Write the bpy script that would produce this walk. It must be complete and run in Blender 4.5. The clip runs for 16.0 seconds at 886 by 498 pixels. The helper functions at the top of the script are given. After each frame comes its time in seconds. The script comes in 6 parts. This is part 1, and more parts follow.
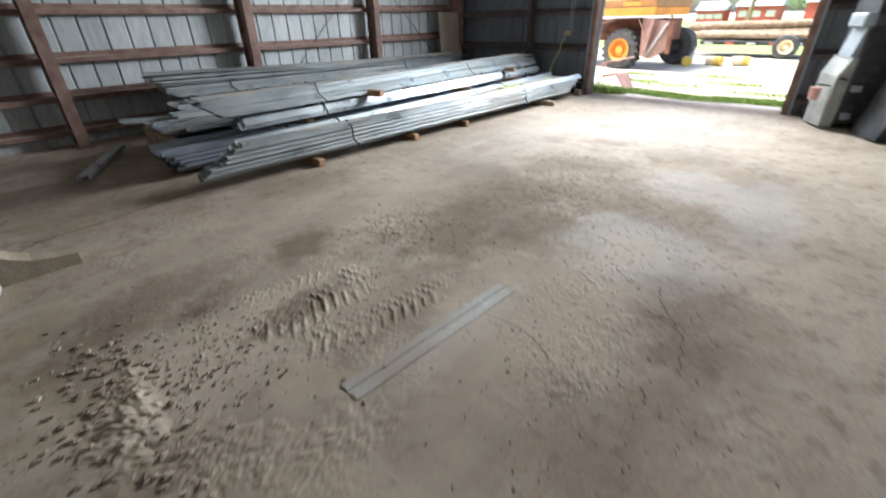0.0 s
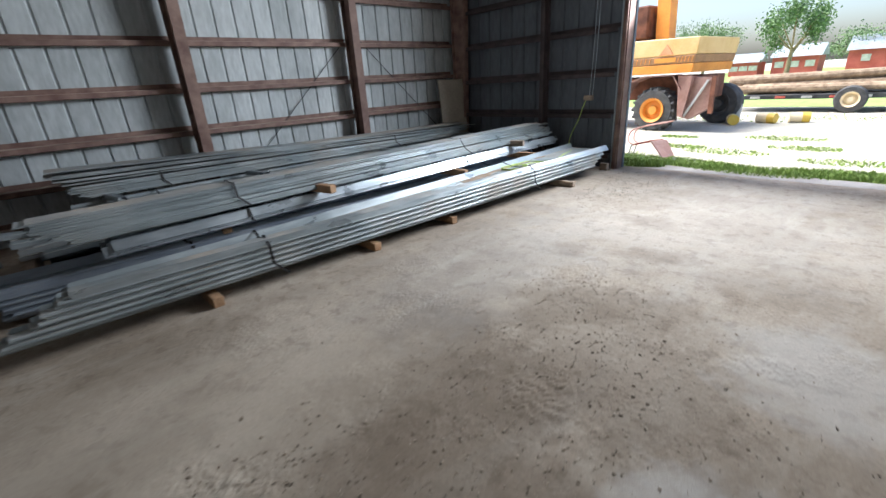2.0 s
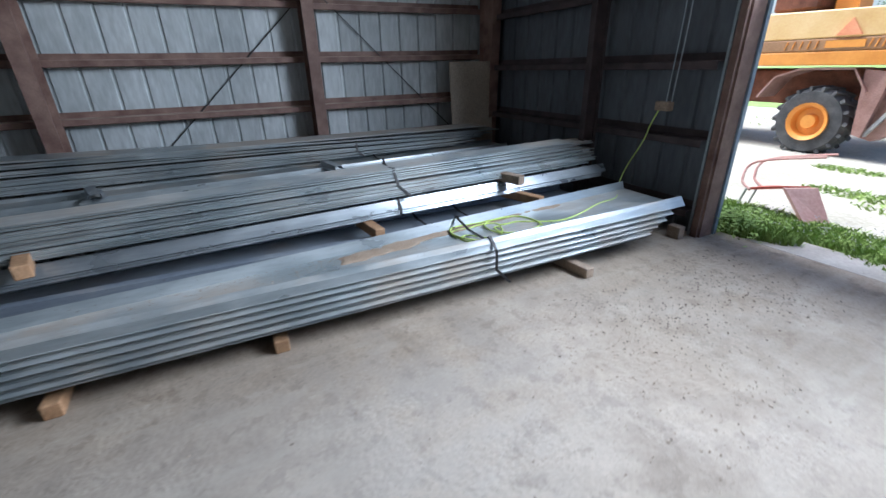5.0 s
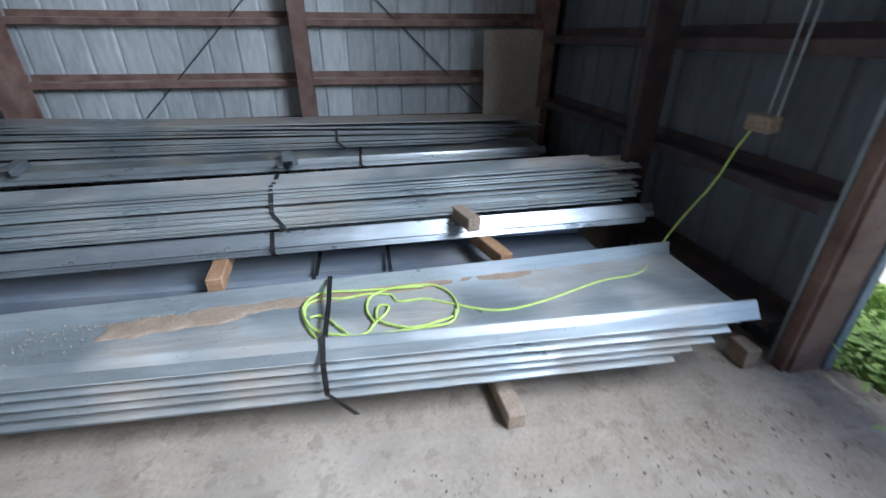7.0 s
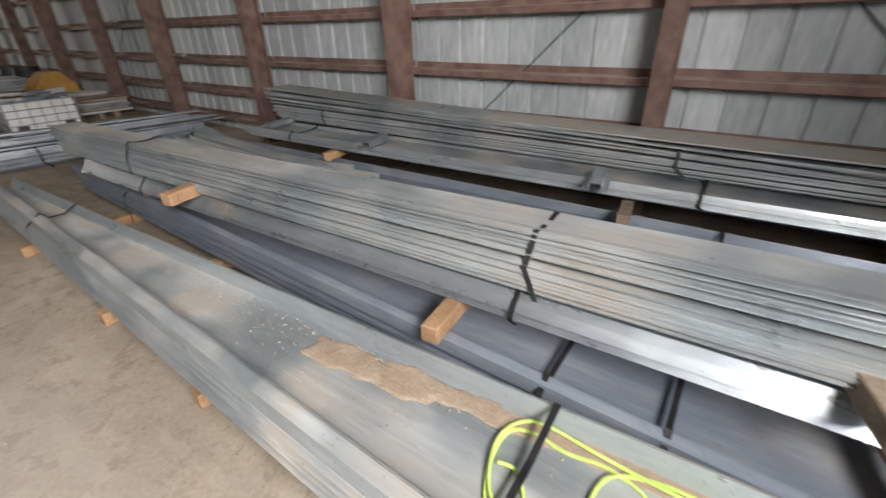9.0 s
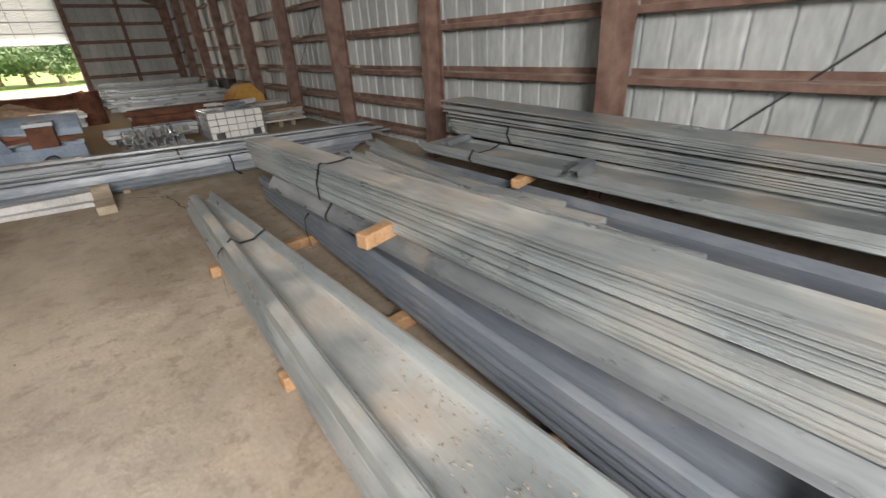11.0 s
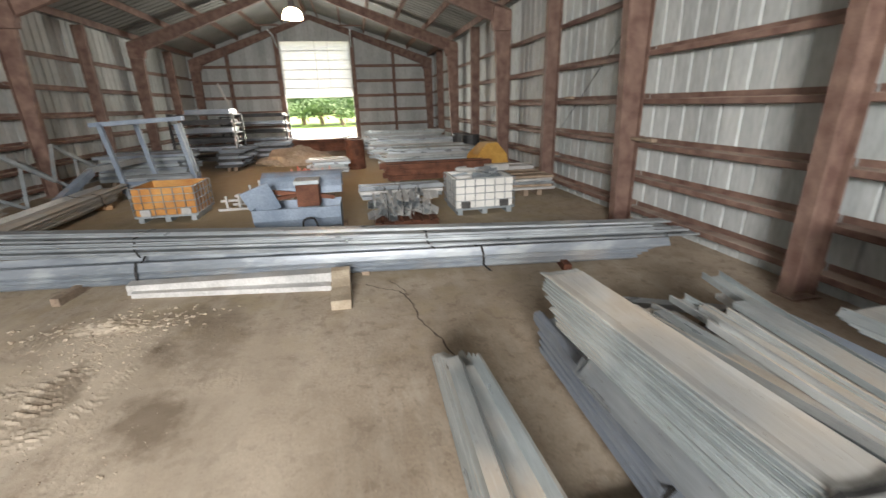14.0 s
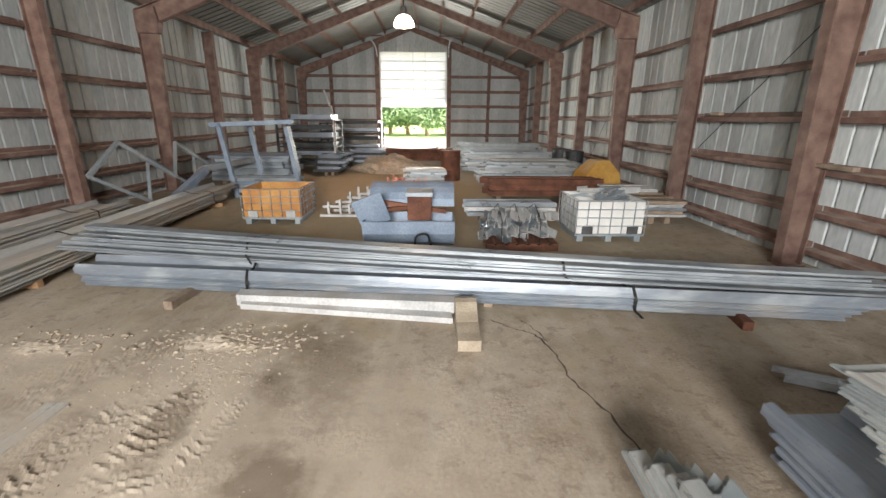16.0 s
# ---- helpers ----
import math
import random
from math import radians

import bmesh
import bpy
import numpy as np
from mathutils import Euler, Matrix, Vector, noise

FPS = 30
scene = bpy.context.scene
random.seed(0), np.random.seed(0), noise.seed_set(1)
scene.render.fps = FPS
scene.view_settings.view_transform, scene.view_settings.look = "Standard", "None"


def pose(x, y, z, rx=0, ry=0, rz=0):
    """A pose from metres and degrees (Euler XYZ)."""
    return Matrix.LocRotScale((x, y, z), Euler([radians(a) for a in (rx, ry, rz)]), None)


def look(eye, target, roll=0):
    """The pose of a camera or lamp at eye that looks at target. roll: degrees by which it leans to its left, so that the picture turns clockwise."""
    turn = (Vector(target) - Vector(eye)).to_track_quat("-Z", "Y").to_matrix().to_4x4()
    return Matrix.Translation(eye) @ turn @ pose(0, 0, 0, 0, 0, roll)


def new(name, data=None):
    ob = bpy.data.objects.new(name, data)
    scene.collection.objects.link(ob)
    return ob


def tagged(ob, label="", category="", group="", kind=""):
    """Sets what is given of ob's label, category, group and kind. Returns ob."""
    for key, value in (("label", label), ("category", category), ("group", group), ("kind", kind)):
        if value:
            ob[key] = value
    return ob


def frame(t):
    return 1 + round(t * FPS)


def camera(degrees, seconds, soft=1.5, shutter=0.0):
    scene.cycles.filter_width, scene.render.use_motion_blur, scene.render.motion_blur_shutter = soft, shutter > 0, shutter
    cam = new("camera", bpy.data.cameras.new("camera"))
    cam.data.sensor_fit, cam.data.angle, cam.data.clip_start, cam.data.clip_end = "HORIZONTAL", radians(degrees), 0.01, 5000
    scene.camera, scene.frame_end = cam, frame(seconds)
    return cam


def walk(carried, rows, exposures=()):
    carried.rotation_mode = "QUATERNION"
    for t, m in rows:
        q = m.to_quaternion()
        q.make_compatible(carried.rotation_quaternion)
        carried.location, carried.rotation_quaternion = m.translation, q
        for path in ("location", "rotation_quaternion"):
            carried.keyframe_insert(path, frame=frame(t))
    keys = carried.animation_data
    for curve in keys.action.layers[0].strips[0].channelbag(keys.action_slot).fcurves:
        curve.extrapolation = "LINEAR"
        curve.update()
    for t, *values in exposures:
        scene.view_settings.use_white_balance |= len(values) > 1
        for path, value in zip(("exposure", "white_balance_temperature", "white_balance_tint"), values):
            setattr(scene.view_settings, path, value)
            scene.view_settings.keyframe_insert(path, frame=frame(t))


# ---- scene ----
cam = camera(92.8, 16.0, shutter=0.5)
METRES, EYE, TILT, LEAN, TURN = 13.93, 1.62, 0.0, 0.0, 43.6
ROWS = [
    (0.0, 0.0, 0.0, 0.0, -0.65, -28.73, 1.19),
    (0.5, 0.012, 0.0359, 0.001, 3.96, -23.72, 1.76),
    (1.0, 0.0231, 0.0731, 0.002, 4.15, -22.58, 2.36),
    (1.5, 0.0324, 0.1128, 0.0044, 2.98, -22.1, 2.85),
    (2.0, 0.0512, 0.1528, 0.0044, 3.33, -21.5, 3.44),
    (2.5, 0.0704, 0.1933, 0.0027, 3.49, -21.21, 3.3),
    (3.0, 0.0905, 0.2326, 0.0031, 6.05, -21.39, 3.23),
    (5.5, 0.1761, 0.433, 0.0063, 21.78, -24.16, 0.95),
    (6.0, 0.193, 0.4725, 0.0072, 24.92, -25.02, 0.75),
    (6.5, 0.2024, 0.5092, 0.005, 29.27, -26.41, 0.16),
    (7.0, 0.2073, 0.5419, 0.0052, 36.59, -27.0, -0.14),
    (7.5, 0.2048, 0.5685, 0.0046, 46.2, -27.72, -0.28),
    (8.0, 0.1888, 0.5806, 0.0032, 57.78, -28.74, 0.1),
    (8.5, 0.1713, 0.5879, 0.003, 70.2, -28.63, 0.8),
    (9.0, 0.1546, 0.5935, 0.003, 81.08, -27.75, 1.06),
    (11.5, 0.0673, 0.5227, 0.0005, 100.96, -26.19, 3.44),
    (12.0, 0.0496, 0.499, 0.0038, 105.75, -25.71, 3.74),
    (12.5, 0.0265, 0.4774, 0.0063, 109.81, -23.95, 3.41),
    (13.0, 0.0034, 0.4574, 0.01, 113.54, -22.49, 2.77),
    (13.5, -0.0169, 0.4377, 0.0143, 118.95, -20.61, 2.31),
    (14.0, -0.0337, 0.4215, 0.0163, 124.88, -18.95, 1.5),
    (14.5, -0.0462, 0.406, 0.0191, 130.74, -18.13, 0.55),
    (15.0, -0.0481, 0.3925, 0.0178, 135.13, -17.85, -0.26),
    (15.5, -0.0449, 0.3723, 0.0155, 137.21, -17.85, -0.4),
    (16.0, -0.0433, 0.3523, 0.0123, 135.1, -17.18, -0.41),
]
EXPOSURES = [(0.0, 1.72, 6300, 10), (1.0, 1.42, 6150, 10), (2.0, 1.15, 6050, 10), (3.2, 0.82, 5800, 10), (5.5, 0.78, 5550, 10), (7.0, 0.9, 5550, 10), (7.5, 1.0, 6100, 12), (8.0, 1.1, 6450, 13), (9.0, 1.22, 7000, 14), (11.5, 1.58, 7350, 14), (12.5, 1.85, 7200, 13), (14.0, 2.28, 7150, 12), (16.0, 2.45, 7000, 12)]
walk(cam, [(t, pose(0, 0, EYE, TILT, LEAN, TURN) @ pose(METRES * x, METRES * y, METRES * z, 90 + pitch, roll, yaw)) for t, x, y, z, yaw, pitch, roll in ROWS], EXPOSURES)

# ---- light ----
world = bpy.data.worlds.new("sky")
scene.world = world
world.use_nodes = True
wn, wl = world.node_tree.nodes, world.node_tree.links
sky = wn.new("ShaderNodeTexSky")
sky.sky_type, sky.sun_disc = "NISHITA", False
sky.sun_elevation, sky.sun_rotation = radians(58), radians(255)
sky.air_density, sky.dust_density, sky.altitude = 1.0, 4.0, 200
wl.new(sky.outputs[0], wn["Background"].inputs["Color"])
wn["Background"].inputs["Strength"].default_value = 0.15
sun = new("sun", bpy.data.lights.new("sun", "SUN"))
sun.data.energy, sun.data.angle, sun.data.color = 3.6, radians(25), (1.0, 0.95, 0.88)
sun.matrix_world = look((0, 0, 30), (5.1, 1.4, 21.5))


def area(name, m, w, h, watts, colour):
    ob = new(name, bpy.data.lights.new(name, "AREA"))
    ob.data.shape, ob.data.size, ob.data.size_y = "RECTANGLE", w, h
    ob.data.energy, ob.data.color = watts, colour
    ob.matrix_world = m
    return ob


# sky light in the two big door openings
north_light = area("door_daylight_north", look((-2.72, 9.86, 3.3), (-2.72, 0, 2.6)), 3.5, 1.6, 315, (0.95, 0.97, 1.0))
north_light.data.spread = radians(165)
south_light = area("door_daylight_south", look((-2.85, -19.75, 1.3), (-2.85, 0, 1.2)), 3.2, 2.2, 90, (0.98, 1.0, 0.96))
south_light.data.spread = radians(140)


# ---- materials ----
def mat(name, dark, light, rough=0.8, metal=0.0, scale=3.0, fine=60.0, bump=0.2, mix=0.5, dust=None, dust_amount=0.0, vary=0.0, stretch=(1, 1, 1), spec=0.5):
    m = bpy.data.materials.new(name)
    m.use_nodes = True
    n, l = m.node_tree.nodes, m.node_tree.links
    b = n["Principled BSDF"]
    b.inputs["Roughness"].default_value, b.inputs["Metallic"].default_value = rough, metal
    b.inputs["Specular IOR Level"].default_value = spec
    mp = n.new("ShaderNodeMapping")
    mp.inputs["Scale"].default_value = stretch
    geo = n.new("ShaderNodeNewGeometry")
    l.new(geo.outputs["Position"], mp.inputs["Vector"])
    big, small = n.new("ShaderNodeTexNoise"), n.new("ShaderNodeTexNoise")
    for t, s, d in ((big, scale, 5.0), (small, fine, 3.0)):
        t.inputs["Scale"].default_value, t.inputs["Detail"].default_value = s, d
        l.new(mp.outputs[0], t.inputs["Vector"])
    ramp = n.new("ShaderNodeMapRange")
    ramp.inputs[1].default_value, ramp.inputs[2].default_value = 0.32, 0.68
    l.new(big.outputs[0], ramp.inputs[0])
    c1 = n.new("ShaderNodeMix")
    c1.data_type = "RGBA"
    c1.inputs[6].default_value, c1.inputs[7].default_value = (*dark, 1), (*light, 1)
    l.new(ramp.outputs[0], c1.inputs[0])
    c2 = n.new("ShaderNodeMix")
    c2.data_type, c2.blend_type = "RGBA", "OVERLAY"
    c2.inputs[0].default_value = mix
    l.new(c1.outputs[2], c2.inputs[6])
    grey = n.new("ShaderNodeRGBToBW")
    l.new(small.outputs[0], grey.inputs[0])
    l.new(grey.outputs[0], c2.inputs[7])
    last = c2.outputs[2]
    if vary:
        info = n.new("ShaderNodeObjectInfo")
        hsv = n.new("ShaderNodeHueSaturation")
        mr = n.new("ShaderNodeMapRange")
        mr.inputs[3].default_value, mr.inputs[4].default_value = 1 - vary, 1 + vary
        l.new(info.outputs["Random"], mr.inputs[0])
        l.new(mr.outputs[0], hsv.inputs["Value"])
        l.new(last, hsv.inputs["Color"])
        last = hsv.outputs[0]
    if dust:
        dn = n.new("ShaderNodeTexNoise")
        dn.inputs["Scale"].default_value, dn.inputs["Detail"].default_value = 1.7, 6.0
        l.new(geo.outputs["Position"], dn.inputs["Vector"])
        dr = n.new("ShaderNodeMapRange")
        dr.inputs[1].default_value, dr.inputs[2].default_value = 0.62 - dust_amount * 0.5, 0.9 - dust_amount * 0.5
        l.new(dn.outputs[0], dr.inputs[0])
        sep = n.new("ShaderNodeSeparateXYZ")
        l.new(geo.outputs["Normal"], sep.inputs[0])
        up = n.new("ShaderNodeMapRange")
        up.inputs[1].default_value, up.inputs[2].default_value = 0.45, 0.85
        l.new(sep.outputs[2], up.inputs[0])
        mu = n.new("ShaderNodeMath")
        mu.operation = "MULTIPLY"
        l.new(dr.outputs[0], mu.inputs[0])
        l.new(up.outputs[0], mu.inputs[1])
        c3 = n.new("ShaderNodeMix")
        c3.data_type = "RGBA"
        c3.inputs[7].default_value = (*dust, 1)
        l.new(mu.outputs[0], c3.inputs[0])
        l.new(last, c3.inputs[6])
        last = c3.outputs[2]
        me = n.new("ShaderNodeMapRange")
        me.inputs[3].default_value, me.inputs[4].default_value = metal, 0.0
        l.new(mu.outputs[0], me.inputs[0])
        l.new(me.outputs[0], b.inputs["Metallic"])
        ro = n.new("ShaderNodeMapRange")
        ro.inputs[3].default_value, ro.inputs[4].default_value = rough, 0.9
        l.new(mu.outputs[0], ro.inputs[0])
        l.new(ro.outputs[0], b.inputs["Roughness"])
    l.new(last, b.inputs["Base Color"])
    if bump:
        bp = n.new("ShaderNodeBump")
        bp.inputs["Strength"].default_value, bp.inputs["Distance"].default_value = bump, 0.01
        add = n.new("ShaderNodeMath")
        add.operation = "ADD"
        l.new(grey.outputs[0], add.inputs[0])
        l.new(big.outputs[0], add.inputs[1])
        l.new(add.outputs[0], bp.inputs["Height"])
        l.new(bp.outputs[0], b.inputs["Normal"])
    return m


def galvanised(name, dark, light, rough, metal, dust, amount, along, bloom=1.0):
    """Zinc-coated sheet: pale bloom, drawn streaks along its length and uneven gloss."""
    stretch = (1.5, 0.22, 1.5) if along == "y" else (0.22, 1.5, 1.5)
    m = mat(name, dark, light, rough, metal, 1.6, 34, 0.03, 0.2, dust, amount, 0.14, stretch)
    n, l = m.node_tree.nodes, m.node_tree.links
    b = n["Principled BSDF"]
    base = b.inputs["Base Color"].links[0].from_socket
    geo = n.new("ShaderNodeNewGeometry")
    for sc, st, lo, hi, col, strength in ((4.5, (1.2, 0.5, 1.2), 0.52, 0.66, (0.58, 0.62, 0.62), 0.35), (11.0, (1.6, 0.12, 1.6), 0.54, 0.66, (0.20, 0.23, 0.25), 0.18), (30.0, (1.5, 0.10, 1.5), 0.55, 0.66, (0.60, 0.63, 0.63), 0.18), (55.0, (1, 1, 1), 0.66, 0.70, (0.20, 0.165, 0.13), 0.5)):
        mp = n.new("ShaderNodeMapping")
        mp.inputs["Scale"].default_value = st if along == "y" else (st[1], st[0], st[2])
        l.new(geo.outputs["Position"], mp.inputs["Vector"])
        nz = n.new("ShaderNodeTexNoise")
        nz.inputs["Scale"].default_value, nz.inputs["Detail"].default_value = sc, 6
        l.new(mp.outputs[0], nz.inputs["Vector"])
        mr = n.new("ShaderNodeMapRange")
        mr.inputs[1].default_value, mr.inputs[2].default_value, mr.inputs[4].default_value = lo, hi, strength
        l.new(nz.outputs[0], mr.inputs[0])
        mx = n.new("ShaderNodeMix")
        mx.data_type = "RGBA"
        mx.inputs[7].default_value = (*[c * (0.45 + 0.55 * bloom) for c in col], 1)
        l.new(mr.outputs[0], mx.inputs[0])
        l.new(base, mx.inputs[6])
        base = mx.outputs[2]
        if sc == 4.5:
            gl = n.new("ShaderNodeMapRange")
            gl.inputs[1].default_value, gl.inputs[2].default_value = 0.35, 0.68
            gl.inputs[3].default_value, gl.inputs[4].default_value = rough - 0.14, rough + 0.12
            l.new(nz.outputs[0], gl.inputs[0])
            l.new(gl.outputs[0], b.inputs["Roughness"].links[0].from_node.inputs[3])
    l.new(base, b.inputs["Base Color"])
    return m


DUST = (0.40, 0.35, 0.29)
GALV = galvanised("galvanised_steel", (0.30, 0.345, 0.36), (0.46, 0.51, 0.525), 0.40, 0.55, DUST, 0.42, "y")
GALV_CLEAN = galvanised("galvanised_steel_clean", (0.27, 0.31, 0.345), (0.43, 0.475, 0.51), 0.40, 0.6, DUST, 0.16, "x")
GALV_BRIGHT = galvanised("galvanised_steel_bright", (0.32, 0.36, 0.39), (0.50, 0.55, 0.58), 0.36, 0.7, DUST, 0.10, "y")
GALV_DUSTY = galvanised("galvanised_steel_dusty", (0.36, 0.385, 0.385), (0.48, 0.50, 0.50), 0.5, 0.35, (0.44, 0.39, 0.325), 0.6, "y")
GALV_BLUE = galvanised("galvanised_steel_blue", (0.20, 0.235, 0.285), (0.29, 0.335, 0.39), 0.42, 0.4, DUST, 0.06, "y", 0.45)
GALV_CROSS = galvanised("galvanised_steel_cross", (0.20, 0.235, 0.27), (0.32, 0.36, 0.41), 0.44, 0.4, DUST, 0.2, "x")
PANEL = mat("wall_panel_metal", (0.37, 0.405, 0.41), (0.53, 0.565, 0.57), 0.7, 0.05, 1.1, 22, 0.05, 0.35, None, 0, 0.12, (1.0, 1.0, 0.25), 0.25)
# darker than the pale sheets are: the roof's dimness put into an even tone
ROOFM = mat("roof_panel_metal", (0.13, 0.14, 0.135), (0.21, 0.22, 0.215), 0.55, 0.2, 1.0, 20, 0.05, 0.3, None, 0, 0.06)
PRIMER = mat("red_primer_steel", (0.125, 0.068, 0.055), (0.245, 0.160, 0.128), 0.7, 0.0, 5.0, 55, 0.08, 0.25, (0.44, 0.36, 0.30), 0.6, 0.16)
# primer and panel copies darkened: the north wall's shade put into their colour
SHADED_PRIMER = mat("shaded_end_wall_primer", (0.035, 0.026, 0.028), (0.075, 0.055, 0.055), 0.75, 0.0, 5.0, 55, 0.08, 0.25, None, 0, 0.16)
SHADED_PANEL = mat("shaded_wall_panel_metal", (0.075, 0.085, 0.10), (0.13, 0.145, 0.165), 0.6, 0.1, 1.1, 22, 0.05, 0.35, None, 0, 0.10, (1.0, 1.0, 0.25))
TIMBER = mat("sawn_timber", (0.36, 0.20, 0.10), (0.50, 0.31, 0.17), 0.75, 0.0, 7, 60, 0.25, 0.5, None, 0, 0.25)
TIMBER_GREY = mat("weathered_timber", (0.20, 0.15, 0.11), (0.36, 0.28, 0.21), 0.85, 0.0, 7, 60, 0.3, 0.5, None, 0, 0.2)
PLY = mat("plywood_sheet", (0.36, 0.31, 0.24), (0.47, 0.41, 0.33), 0.75, 0.0, 2.5, 40, 0.1, 0.4)
STRAP = mat("black_strap", (0.012, 0.012, 0.013), (0.03, 0.03, 0.03), 0.5, 0.3, 20, 80, 0.05)
RUST = mat("rusty_steel", (0.10, 0.04, 0.025), (0.24, 0.10, 0.06), 0.8, 0.2, 4, 50, 0.3, 0.5, None, 0, 0.15)
WHITE = mat("white_sheet_metal", (0.40, 0.405, 0.40), (0.58, 0.58, 0.57), 0.5, 0.1, 3, 40, 0.05, 0.35, DUST, 0.2)
BLUE = mat("pale_blue_paint", (0.17, 0.225, 0.30), (0.29, 0.36, 0.45), 0.55, 0.1, 2.4, 40, 0.08, 0.35, (0.30, 0.20, 0.13), 0.35, 0.05)
GREYP = mat("grey_paint", (0.27, 0.32, 0.35), (0.40, 0.45, 0.48), 0.5, 0.3, 3, 40, 0.05, 0.3, DUST, 0.2, 0.08)
DARKST = mat("dark_steel", (0.03, 0.033, 0.037), (0.08, 0.085, 0.09), 0.55, 0.4, 3, 40, 0.08, 0.4, DUST, 0.15, 0.2)
PLASTIC = mat("white_tank_plastic", (0.66, 0.66, 0.63), (0.80, 0.80, 0.77), 0.45, 0.0, 2, 40, 0.03, 0.2, DUST, 0.3)
ORANGE_PL = mat("stained_tank_plastic", (0.42, 0.17, 0.04), (0.62, 0.33, 0.10), 0.45, 0.0, 2.4, 30, 0.03, 0.4)
ORANGE = mat("orange_machine_paint", (0.68, 0.26, 0.035), (0.85, 0.36, 0.06), 0.5, 0.0, 2, 30, 0.03, 0.2)
CREAM = mat("cream_machine_paint", (0.72, 0.58, 0.36), (0.84, 0.72, 0.50), 0.5, 0.0, 2, 30, 0.03, 0.2)
YELLOW = mat("yellow_paint", (0.70, 0.45, 0.06), (0.80, 0.58, 0.10), 0.5, 0.0, 3, 30, 0.05, 0.2)
OCHRE = mat("ochre_machine_paint", (0.46, 0.24, 0.05), (0.62, 0.36, 0.09), 0.6, 0.0, 3, 30, 0.06, 0.3, DUST, 0.3)
RUBBER = mat("tyre_rubber", (0.045, 0.046, 0.048), (0.10, 0.10, 0.098), 0.85, 0.0, 5, 50, 0.2)
REDP = mat("faded_red_paint", (0.42, 0.07, 0.05), (0.58, 0.14, 0.10), 0.6, 0.0, 3, 30, 0.06, 0.3)
PINKP = mat("faded_pink_paint", (0.50, 0.25, 0.21), (0.66, 0.42, 0.37), 0.6, 0.0, 3, 30, 0.06, 0.3)
ROPE = mat("lime_rope", (0.44, 0.60, 0.11), (0.60, 0.76, 0.22), 0.7, 0.0, 20, 300, 0.4)
LOGS = mat("tree_log_bark", (0.20, 0.14, 0.09), (0.42, 0.32, 0.22), 0.9, 0.0, 6, 50, 0.4, 0.5, None, 0, 0.2)
# greens lifted to put the pale outdoor haze into the leaf colour
LEAF = mat("tree_leaves", (0.09, 0.16, 0.06), (0.18, 0.28, 0.12), 0.7, 0.0, 2, 30, 0.0)
GRASS = mat("grass_blades", (0.20, 0.31, 0.06), (0.34, 0.47, 0.13), 0.75, 0.0, 3, 40, 0.0)
CLOD = mat("dry_dirt_clods", (0.30, 0.24, 0.18), (0.46, 0.39, 0.31), 0.95, 0.0, 12, 90, 0.4, 0.4)
BARNRED = mat("barn_red_siding", (0.38, 0.07, 0.06), (0.50, 0.12, 0.10), 0.7, 0.0, 1, 20, 0.05, 0.3)


